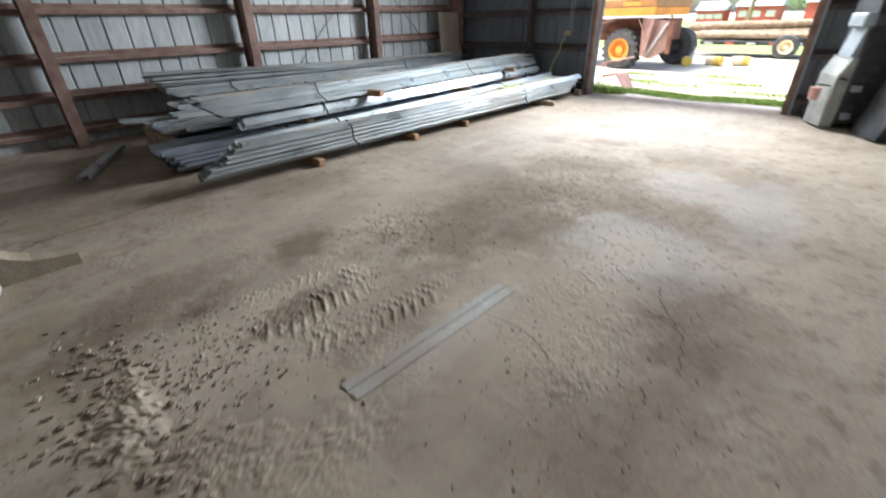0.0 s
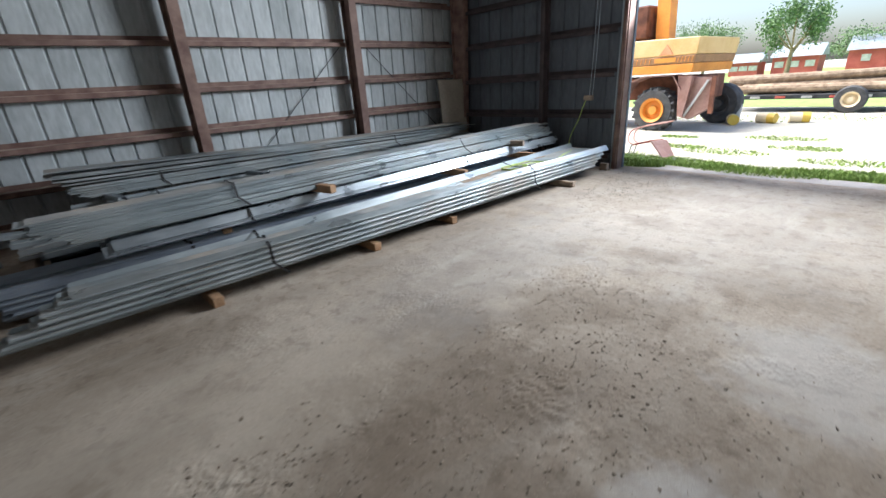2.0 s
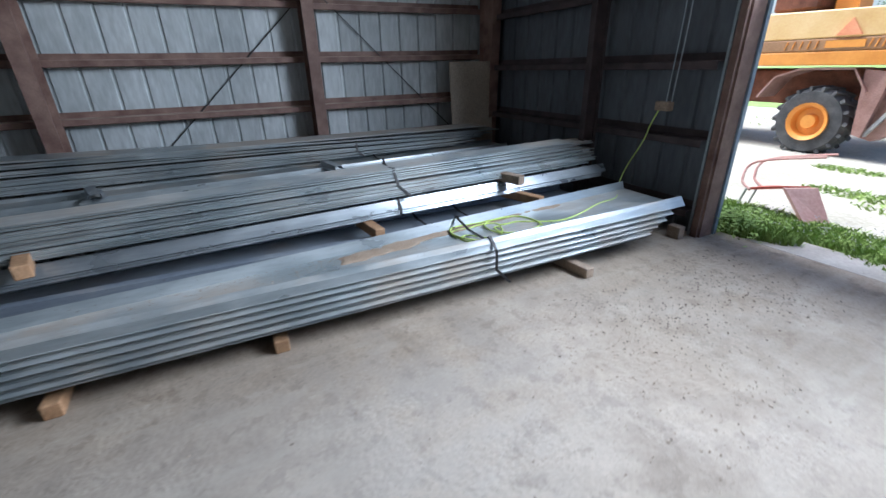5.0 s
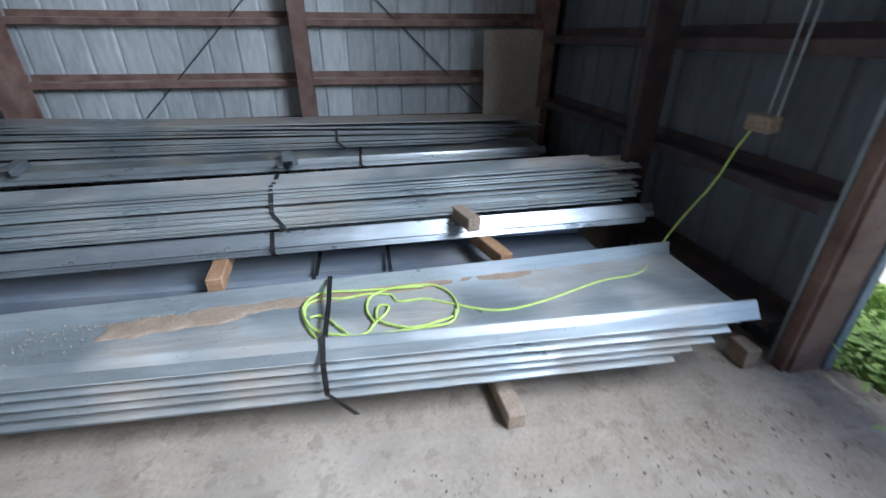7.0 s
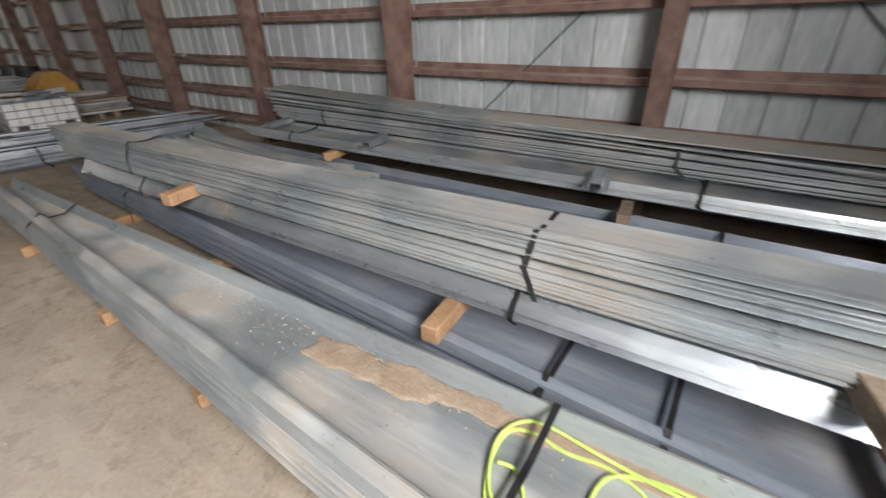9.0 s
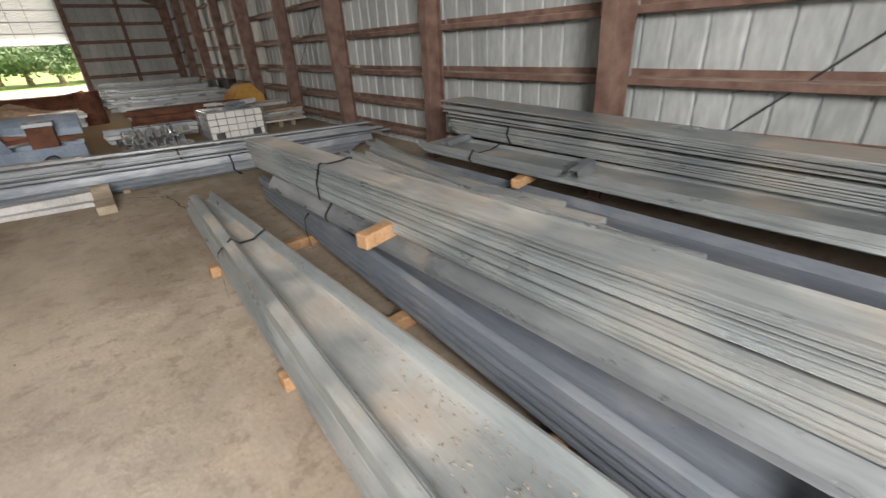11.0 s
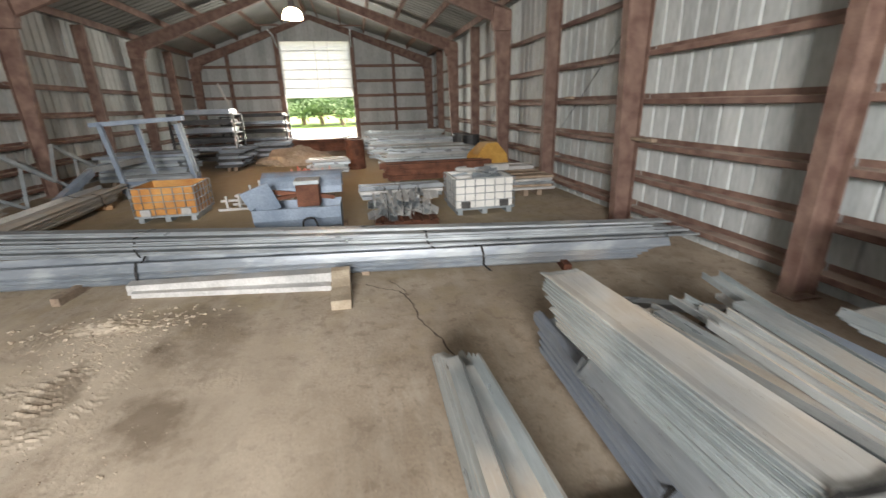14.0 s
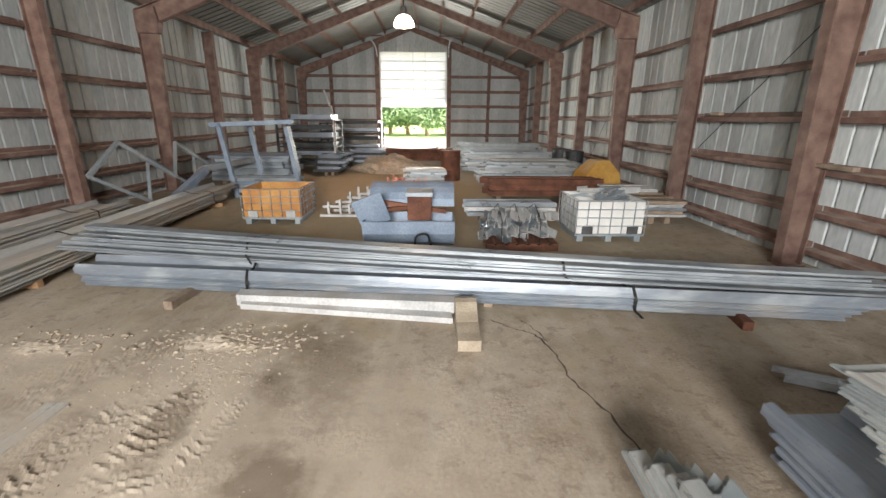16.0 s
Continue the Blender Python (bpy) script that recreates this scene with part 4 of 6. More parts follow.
for x in (-5.35, -5.05, -4.8):
    part("strap", tube(bmesh.new(), [(x, -3.44, 0.12), (x, -3.45, 0.45), (x, -3.1, 0.58), (x, -2.66, 0.42), (x, -2.62, 0.12)], 0.005, 5), STRAP, t, "black band")

# split blue tank full of scrap
t = thing("split_tank", "pale blue steel tank halves filled with rusty scrap", "steel tank", at=pose(-4.10, -2.42, 0))
bm = bmesh.new()
n = 7
sec = []
for i in range(n + 1):
    a = math.pi * 1.02 * i / n
    sec.append((0.35 - 0.36 * math.cos(a), 0.46 - 0.36 * math.sin(a)))
loft(bm, [[Vector((x, y, z)) for y, z in thick([(p[0] - 0.35, p[1]) for p in sec], 0.012)] for x in (0, 1.18)], True)
part("lower_half", bm, BLUE, t)
for x in (0.0, 1.17):
    bm = bmesh.new()
    bm.faces.new([bm.verts.new((x, p[0] - 0.35, p[1])) for p in sec])
    part("end_plate", bm, BLUE, t)
bm = bmesh.new()
sec2 = [(-0.60 - 0.34 * math.cos(a), 0.50 + 0.36 * math.sin(a)) for a in [math.pi * (0.05 + 0.9 * i / 10) for i in range(11)]]
loft(bm, [[Vector((x, y, z)) for y, z in thick(sec2, 0.012)] for x in (-0.02, 1.16)], True)
part("upper_half", bm, BLUE, t)
place(part("flap", box(bmesh.new(), 0, 0, 0, 0.40, 0.03, 0.42, bev=0.004), BLUE, t), pose(0.84, 0.02, 0.45, -14, 20, 8))
part("scrap_box", box(bmesh.new(), 0.30, -0.3, 0.42, 0.62, 0.02, 0.74, bev=0.008), RUST, t, "rusty steel box")
part("scrap_lid", box(bmesh.new(), 0.28, -0.32, 0.742, 0.64, 0.04, 0.80, bev=0.006), GREYP, t)
part("scrap_bar", beam(bmesh.new(), (0.1, -0.2, 0.5), (1.1, -0.1, 0.66), 0.06, 0.06), RUST, t)
part("scrap_bar", beam(bmesh.new(), (0.05, -0.45, 0.6), (0.9, 0.0, 0.56), 0.08, 0.05), RUST, t)
pallet(-4.15, -2.97, 1.25, 0.95, material=TIMBER_GREY)
t.location.z += 0.06
# two dark rails and a hook before the blue tank
t = thing("dark_tank_rails", "dark steel rails lying in front of the blue tank", "steel rails")
part("rail", beam(bmesh.new(), (-3.3, -1.83, 0.10), (-4.1, -1.73, 0.10), 0.16, 0.18), DARKST, t)
part("rail", beam(bmesh.new(), (-3.35, -1.88, 0.24), (-4.05, -1.78, 0.22), 0.12, 0.10), DARKST, t)
part("hook", tube(bmesh.new(), smooth_path([(-3.6, -1.84, 0.28), (-3.62, -1.82, 0.42), (-3.75, -1.82, 0.44), (-3.8, -1.84, 0.27)]), 0.015), STRAP, t)


def slab_stack(name, label, x0, y0, x1, y1, z0, layers, mats, lh=0.05, jitter=0.08, along="x", piece="sheet", gap=0.012):
    """A stack of sheet bundles or rails, one part per layer and row."""
    t = thing(name, label, "stacked steel", "stacks down the hall")
    for i in range(layers):
        m_ = mats[i % len(mats)]
        j = [rnd.uniform(-jitter, jitter) for _ in range(4)]
        rows = 3 if m_ is RUST else 5
        span = (y1 - y0) if along == "x" else (x1 - x0)
        for r in range(rows):
            w = abs(span) / rows * 0.94
            o = min((y0, y1) if along == "x" else (x0, x1)) + abs(span) * r / rows
            z = z0 + i * lh
            e0 = min((x0, x1) if along == "x" else (y0, y1)) + j[0] + rnd.uniform(-jitter, jitter)
            e1 = max((x0, x1) if along == "x" else (y0, y1)) + j[1] + rnd.uniform(-jitter, jitter)
            top = lh - gap
            pr = [(0.0, 0.0), (0.0, top), (w, top), (w, 0.0)] if (i + r) % 3 else [(0.0, top), (0.0, 0.0), (w, 0.0), (w, top)]
            tilt = rnd.uniform(-0.04, 0.04)
            if along == "x":
                bm = strip(bmesh.new(), (e0, o + tilt, z), (e1, o - tilt, z + 0.004), pr, pr, (0, 1, 0), th=0.006, steps=1)
            else:
                bm = strip(bmesh.new(), (o + tilt, e0, z), (o - tilt, e1, z + 0.004), pr, pr, (1, 0, 0), th=0.006, steps=1)
            part(piece, bm, m_, t)
    for x, y in ((min(x0, x1) + 0.25, 0), (max(x0, x1) - 0.35, 0)):
        part("bearer", box(bmesh.new(), x, min(y0, y1), 0.0, x + 0.1, max(y0, y1), z0 - 0.002), TIMBER_GREY, t)
    return t


slab_stack("beam_stack", "two pale galvanised beams on bearers", -5.95, -4.5, -4.4, -4.1, 0.16, 3, [GALV_CLEAN, WHITE], 0.085, 0.03, gap=0.02)
slab_stack("rusty_beam_stack", "long rust-brown steel beams behind the white tote", -7.6, -6.9, -5.0, -6.3, 0.12, 3, [RUST], 0.13, 0.1)
slab_stack("purlin_heap", "high stack of galvanised purlins down the hall", -7.7, -9.3, -5.2, -8.0, 0.12, 8, [GALV_CLEAN, GALV, GALV_DUSTY], 0.075, 0.14)
slab_stack("purlin_heap", "stack of galvanised purlins far down the hall", -7.8, -12.4, -5.0, -11.0, 0.12, 8, [GALV, GALV_CLEAN, WHITE], 0.08, 0.18)
slab_stack("purlin_heap", "stack of galvanised purlins far down the hall", -8.0, -15.5, -4.9, -14.3, 0.12, 9, [GALV, GALV_DUSTY], 0.08, 0.2)
slab_stack("plate_stack", "pale plates stacked on a pallet by the west wall", -8.35, -4.9, -7.45, -4.2, 0.12, 5, [WHITE, TIMBER_GREY, GALV_CLEAN], 0.06, 0.06)
slab_stack("plate_stack", "weathered boards stacked by the west wall", -8.4, -5.9, -7.4, -5.1, 0.12, 6, [TIMBER_GREY, WHITE], 0.06, 0.08)
slab_stack("beam_stack", "bundle of galvanised bars in the middle of the hall", -4.1, -9.0, -3.1, -8.3, 0.12, 5, [GALV_CLEAN, WHITE, GALV], 0.075, 0.08)
slab_stack("rusty_beam_stack", "rust-brown steel beams near the far door", -4.5, -15.3, -1.2, -14.6, 0.12, 3, [RUST], 0.16, 0.1)
slab_stack("blue_purlin_stack", "grey-green steel frames stacked near the east wall", 0.15, -10.0, 2.2, -8.6, 0.12, 8, [GREYP, GALV_BLUE], 0.085, 0.08)
slab_stack("blue_purlin_stack", "pale blue steel channels behind the orange tote", -0.6, -7.4, 0.9, -6.8, 0.1, 4, [BLUE, GALV_CLEAN], 0.09, 0.08)
slab_stack("dark_rail_stack", "dark steel rails stacked down the hall", -0.9, -12.3, -0.1, -10.6, 0.12, 6, [DARKST, GALV_BLUE], 0.09, 0.1)
slab_stack("dark_rail_stack", "dark steel rails stacked down the hall", -1.9, -14.2, -0.7, -12.9, 0.12, 6, [DARKST, GALV_BLUE], 0.09, 0.1)


# black shelf rack
def rack(name, label, x0, y0, x1, y1, h, material, shelves):
    t = thing(name, label, "rack")
    for x in (x0, x1):
        for y in (y0, y1):
            part("upright", beam(bmesh.new(), (x, y, 0), (x, y, h), 0.07, 0.07), material, t)
    for i in range(shelves):
        z = 0.25 + i * (h - 0.3) / (shelves - 1)
        part("shelf", box(bmesh.new(), x0, y0, z, x1, y1, z + 0.035), material, t)
        part("shelf_load", box(bmesh.new(), x0 + 0.1, y0 + 0.1, z + 0.037, x1 - rnd.uniform(0.1, 0.5), y1 - 0.1, z + rnd.uniform(0.08, 0.2)), GALV_BLUE if i % 2 else material, t)
    return t


rack("steel_rack", "dark steel rack loaded with long parts", -0.55, -12.6, 1.35, -11.5, 1.75, DARKST, 6)
rack("steel_rack", "dark steel rack loaded with long parts far down the hall", -1.6, -16.6, 0.9, -15.4, 1.6, DARKST, 5)
tagged(part("whip_pole", tube(bmesh.new(), smooth_path([(-0.52, -11.45, 0.0), (-0.54, -11.43, 1.9), (-0.45, -11.43, 2.2), (-0.3, -11.43, 2.65)]), 0.025), WHITE), "bent pale pole standing on the rack", "pole")

# grey portal stand
t = thing("grey_stand", "pale blue-grey steel stand with square legs", "steel stand")
for x, y in ((0.95, -6.75), (0.62, -7.6), (-0.45, -7.0), (-0.2, -7.9)):
    part("leg", beam(bmesh.new(), (x - 0.22, y, 0), (x, y, 1.58), 0.09, 0.09), BLUE, t)
part("top_rail", beam(bmesh.new(), (1.15, -6.75, 1.62), (-0.6, -7.0, 1.70), 0.09, 0.09), BLUE, t)
part("top_rail", beam(bmesh.new(), (0.75, -7.6, 1.62), (-0.35, -7.9, 1.70), 0.09, 0.09), BLUE, t)
part("cross_rail", beam(bmesh.new(), (0.95, -6.7, 1.62), (0.62, -7.65, 1.62), 0.07, 0.07), BLUE, t)

# lattice frames leaning at the east wall
t = thing("lattice_truss", "galvanised lattice frames with zigzag braces by the east wall", "steel truss")
zz = [(2.35, -4.6, 0.75), (2.35, -5.5, 1.3), (2.0, -6.6, 0.5), (2.35, -7.4, 1.2), (2.2, -8.8, 0.42)]
for a, b in zip(zz, zz[1:]):
    part("brace", beam(bmesh.new(), a, b, 0.07, 0.07), GREYP, t)
zz2 = [(2.35, -4.6, 0.75), (2.0, -5.6, 0.12), (2.35, -6.3, 0.95), (1.9, -7.2, 0.12), (2.35, -8.1, 0.85), (2.2, -8.8, 0.42)]
for a, b in zip(zz2, zz2[1:]):
    part("brace", beam(bmesh.new(), a, b, 0.06, 0.06), GREYP, t)
part("chord", beam(bmesh.new(), (1.55, -5.3, 0.06), (1.45, -6.9, 0.62), 0.14, 0.14), BLUE, t)
part("chord", beam(bmesh.new(), (1.45, -6.9, 0.66), (0.9, -9.0, 0.70), 0.12, 0.12), GREYP, t)
part("chord", beam(bmesh.new(), (0.9, -9.0, 0.0), (0.9, -9.0, 0.7), 0.10, 0.10), GREYP, t)

# white and red rail pieces
t = thing("bracket_row", "pale and red steel brackets in rows on the floor", "steel brackets")
for i in range(9):
    y = -4.7 - i * 0.48
    m_ = WHITE if i < 6 else (PINKP if i % 2 else REDP)
    x = -2.45 - 0.11 * i
    for dy, z in ((0.0, 0.03), (-0.22, 0.16)):
        part("rail", beam(bmesh.new(), (x - 0.45, y + dy, z), (x + 0.75 - 0.03 * i, y + dy, z), 0.045, 0.045), m_, t)
    for j in range(6):
        xx = x - 0.4 + j * 0.2 + rnd.uniform(-0.03, 0.03)
        part("upright", beam(bmesh.new(), (xx, y - 0.11, 0), (xx, y - 0.11, rnd.uniform(0.22, 0.34)), 0.04, 0.04), m_, t)
        part("foot", beam(bmesh.new(), (xx, y + 0.02, 0.02), (xx, y - 0.24, 0.02), 0.05, 0.03), m_, t)
# curved white rails before the south door
for y, z, dz, x0, x1 in ((-16.3, 0.62, 0.16, -4.3, -1.4), (-16.5, 0.50, 0.12, -4.6, -1.0), (-15.9, 0.44, 0.10, -2.0, -0.4), (-15.8, 0.42, 0.0, -4.6, -3.7)):
    pts = [(x0 + (x1 - x0) * f, y, z - dz * 4 * f * (1 - f)) for f in [i / 12 for i in range(13)]]
    tagged(part("curved_rail", tube(bmesh.new(), pts, 0.035), WHITE), "white curved rail lying by the far door", "rail", "curved rails")
slab_stack("rail_bearer_stack", "dark steel bars under the curved rails", -4.6, -16.7, -0.8, -15.7, 0.12, 3, [RUST, DARKST], 0.09, 0.1)
# mound of dirt
bm = bmesh.new()
bmesh.ops.create_uvsphere(bm, u_segments=40, v_segments=16, radius=1)
for v in list(bm.verts):
    if v.co.z < -0.05:
        bm.verts.remove(v)
for v in bm.verts:
    k = 1 + 0.25 * noise.noise(v.co * 2.2) + 0.08 * noise.noise(v.co * 9)
    v.co = Vector((v.co.x * 1.2 * k, v.co.y * 0.9 * k, max(v.co.z, 0) * 0.55 * k - 0.01))
tagged(place(part("dirt_mound", bm, CLOD), pose(-2.3, -12.0, 0)), "low mound of brown dirt on the floor", "dirt", kind="stuff")
# rusty drum
bm = bmesh.new()
prof = [(0.0, 0.0), (0.29, 0.0), (0.3, 0.02), (0.29, 0.3), (0.3, 0.31), (0.29, 0.33), (0.29, 0.6), (0.3, 0.61), (0.29, 0.63), (0.3, 0.88), (0.0, 0.88)]
loft(bm, [[Vector((r * math.cos(a), r * math.sin(a), z)) for r, z in prof] for a in [2 * math.pi * i / 20 for i in range(21)]])
tagged(place(part("drum", bm, RUST), pose(-4.35, -9.8, 0)), "rusty brown steel drum", "drum")
for x, y in ((-8.1, -9.9), (-8.0, -10.8)):
    bm = bmesh.new()
    loft(bm, [[Vector((r * math.cos(a), r * math.sin(a), z)) for r, z in prof] for a in [2 * math.pi * i / 20 for i in range(21)]])
    tagged(place(part("drum", bm, DARKST), pose(x, y, 0)), "black steel drum by the west wall", "drum")
# ochre hopper
bm = bmesh.new()
lo = [(-0.5, -0.35), (0.5, -0.35), (0.5, 0.35), (-0.5, 0.35)]
loft(bm, [[Vector((x, y, 0.0)) for x, y in lo], [Vector((x, y, 0.25)) for x, y in lo], [Vector((x * 0.85 - 0.02, y, 0.55)) for x, y in lo], [Vector((x * 0.3 - 0.05, y * 0.7, 0.86)) for x, y in lo]], True)
bmesh.ops.bevel(bm, geom=bm.edges[:], offset=0.02, segments=1, affect="EDGES")
tagged(place(part("hopper", bm, OCHRE), pose(-7.85, -7.3, 0, 0, 0, 8)), "ochre yellow steel hopper standing on the floor", "hopper")

# planks in front of the cross stack
t = thing("white_channel", "two whitewashed channels lying on the floor", "steel channel")
part("channel", strip(bmesh.new(), (-1.88, -0.74, 0.12), (-4.18, -0.44, 0.16), [(0.0, -0.11), (0.0, 0), (0.16, 0), (0.16, -0.1)], [(0.0, -0.11), (0.0, 0), (0.16, 0), (0.16, -0.1)], (0.1, -1, 0), steps=2), WHITE, t)
part("channel", strip(bmesh.new(), (-1.95, -0.66, 0.06), (-4.0, -0.33, 0.06), [(0.0, -0.055), (0.0, 0), (0.14, 0), (0.14, -0.05)], [(0.0, -0.055), (0.0, 0), (0.14, 0), (0.14, -0.05)], (0.1, -1, 0), steps=2), WHITE, t)
bm = bmesh.new()
loft(bm, [[Vector((-4.21, y, 0)), Vector((-4.02, y, 0)), Vector((-4.02, y, z)), Vector((-4.21, y, z))] for y, z in ((-0.44, 0.18), (-0.42, 0.235), (-0.36, 0.25), (-0.30, 0.235), (-0.22, 0.18), (-0.12, 0.13), (0.02, 0.105), (0.14, 0.095))], True)
tagged(part("wooden_wedge", bm, mat("pale_planed_wood", (0.27, 0.22, 0.16), (0.40, 0.34, 0.26), 0.7, 0.0, 5, 60, 0.1, 0.4)), "pale wooden wedge shoe under the white channels", "wedge")

# plywood leaning in the corner
tagged(place(part("plywood_sheet", box(bmesh.new(), 0, 0, 0, 0.02, 0.72, 1.75, bev=0.003), PLY), pose(-8.25, 8.85, 0, 0, -6, -4)), "brown plywood sheet leaning in the corner", "plywood")

# lime rope on the front stack
R = [(-4.64, 7.32), (-4.75, 7.18), (-4.91, 7.08), (-5.09, 7.06), (-5.14, 7.14), (-5.13, 7.26), (-5.15, 7.39), (-5.12, 7.51), (-5.05, 7.55), (-5.05, 7.70), (-4.98, 7.83), (-4.88, 8.06), (-4.92, 8.33), (-5.06, 8.73), (-5.11, 9.02), (-5.30, 9.26)]
R2 = [(-4.97, 7.09), (-4.97, 7.16), (-4.85, 7.25), (-4.78, 7.31), (-4.80, 7.38), (-4.87, 7.42), (-4.95, 7.48), (-5.01, 7.49), (-5.01, 7.44), (-4.90, 7.43), (-4.84, 7.50), (-4.80, 7.60), (-4.82, 7.71), (-4.88, 7.84), (-5.04, 7.85), (-5.16, 7.78), (-5.19, 7.64), (-5.17, 7.50), (-5.11, 7.40), (-4.98, 7.38), (-4.87, 7.42)]
R = [(x, y, 0.392) for x, y in R] + [(-5.37, 9.36, 0.47), (-5.40, 9.48, 0.62), (-5.29, 9.53, 0.89), (-5.24, 9.55, 1.08), (-5.17, 9.56, 1.25)]
R2 = [(x, y, 0.398) for x, y in R2]
t = thing("rope", "lime green rope coiled on the purlins and tied to the wall", "rope")
part("coil", tube(bmesh.new(), smooth_path(R, 7), 0.0068, 6), ROPE, t)
R3 = [(-5.16, 7.70), (-5.17, 7.38), (-5.18, 7.13), (-5.05, 7.05), (-4.85, 7.13), (-4.77, 7.35), (-4.78, 7.61), (-4.80, 7.79), (-4.90, 7.84)]
part("coil", tube(bmesh.new(), smooth_path([(x, y, 0.405) for x, y in R3], 7), 0.0068, 6), ROPE, t)
part("line", tube(bmesh.new(), smooth_path(R2, 7), 0.0068, 6), ROPE, t)
t = thing("pulley_line", "grey hoist cord with a small block on the dark wall", "cord")
part("block", box(bmesh.new(), -5.22, 9.53, 1.22, -5.06, 9.62, 1.31, bev=0.01), TIMBER_GREY, t)
for dx in (-0.03, 0.03):
    part("cord", tube(bmesh.new(), [(-5.10 + dx, 9.58, 1.30), (-5.06 + dx, 9.56, 1.9), (-5.0 + dx, 9.52, 4.0)], 0.006, 5), GREYP, t)
boxpart("jamb_block", (-4.76, 9.44, 0.0, -4.62, 9.53, 0.13), TIMBER_GREY)
tagged(bpy.data.objects["jamb_block"], "small weathered timber offcut by the door jamb", "timber block")

# ---- outside the north door ----
bm = box(bmesh.new(), -5.2, YN + 0.30, -0.3, 0.2, YN + 0.75, -0.012, bev=0.02)
tagged(part("apron", bm, CONC), "narrow concrete door apron", "apron", kind="structure")
rg = random.Random(11)


def blades(name, label, spots, n, hmin, hmax):
    verts, faces = [], []
    for _ in range(n):
        x, y, r = rg.choice(spots)
        a, d = rg.uniform(0, 6.28), r * math.sqrt(rg.random())
        px, py = x + d * math.cos(a) * 1.6, y + d * math.sin(a) * 0.7
        h, w, l = rg.uniform(hmin, hmax), rg.uniform(0.008, 0.02), rg.uniform(-0.08, 0.08)
        b = rg.uniform(0, 6.28)
        cx, cy = math.cos(b) * w, math.sin(b) * w
        k = len(verts)
        verts += [(px - cx, py - cy, -0.06), (px + cx, py + cy, -0.06), (px + l * 0.5 + cx * 0.7, py + l * 0.3 + cy * 0.7, -0.06 + h * 0.6), (px + l, py + l * 0.6, -0.06 + h), (px + l * 0.5 - cx * 0.7, py + l * 0.3 - cy * 0.7, -0.06 + h * 0.6)]
        faces += [(k, k + 1, k + 2, k + 4), (k + 4, k + 2, k + 3)]
    me = bpy.data.meshes.new(name)
    me.from_pydata(verts, [], faces)
    me.materials.append(GRASS)
    return tagged(new(name, me), label, "grass", kind="stuff")


blades("grass", "bright green grass strip along the door", [(-4.6 + i * 0.42, 10.75 + 0.2 * math.sin(i), 0.5) for i in range(12)] + [(-4.7, 10.9, 0.6)] * 4, 16000, 0.03, 0.11)
blades("yard_grass", "thin green grass patches in the gravel yard", [(-3.6, 12.6, 0.5), (-2.4, 13.6, 0.4), (-4.6, 13.0, 0.35), (-1.6, 12.2, 0.45), (-5.2, 14.6, 0.3), (-3.0, 15.0, 0.5), (-5, 19.5, 1.5), (-2, 20.3, 1.5), (1, 20.6, 1.5), (-8, 20.3, 2)], 2600, 0.02, 0.07)
verts, faces = [], []
for _ in range(900):
    x, y = rg.gauss(-4.55, 0.16), rg.gauss(10.22, 0.16)
    z, a, ln, up = rg.uniform(-0.04, 0.20), rg.uniform(0, 6.28), rg.uniform(0.03, 0.07), rg.uniform(-0.2, 0.7)
    c, q = math.cos(a), math.sin(a)
    wd = ln * 0.28
    k = len(verts)
    verts += [(x, y, z), (x + c * ln * 0.5 - q * wd, y + q * ln * 0.5 + c * wd, z + ln * up * 0.6), (x + c * ln, y + q * ln, z + ln * up * 0.8), (x + c * ln * 0.5 + q * wd, y + q * ln * 0.5 - c * wd, z + ln * up * 0.6)]
    faces += [(k, k + 1, k + 2), (k, k + 2, k + 3)]
me = bpy.data.meshes.new("weeds")
me.from_pydata(verts, [], faces)
me.materials.append(GRASS)
tagged(new("weeds", me), "leafy green weeds at the foot of the door jamb", "weeds", kind="stuff")
blades("grass_tufts", "green grass tufts at the foot of the door jamb", [(-4.6, 10.15, 0.2), (-4.35, 10.3, 0.25)], 1500, 0.06, 0.2)
verts, faces = [], []
for _ in range(160):
    x, y, z = rg.uniform(-4.9, -3.4), rg.uniform(10.5, 11.3), rg.uniform(0.02, 0.08)
    k = len(verts)
    verts += [(x - 0.008, y, z), (x, y - 0.008, z), (x + 0.008, y, z), (x, y + 0.008, z), (x, y, z + 0.012)]
    faces += [(k, k + 1, k + 4), (k + 1, k + 2, k + 4), (k + 2, k + 3, k + 4), (k + 3, k, k + 4)]
me = bpy.data.meshes.new("clover_flowers")
me.from_pydata(verts, [], faces)
me.materials.append(WHITE)
tagged(new("clover_flowers", me), "small white clover flowers in the grass", "flowers", kind="stuff")
bm = box(bmesh.new(), -60, 24.5, -0.3, 60, 120, -0.045)
tagged(part("meadow", bm, GRASS), "green meadow beyond the yard", "grass", kind="structure")
bm = box(bmesh.new(), -60, -300, -0.3, 60, -40, -0.045)
tagged(part("south_meadow", bm, GRASS), "green meadow beyond the south door", "grass", kind="structure")


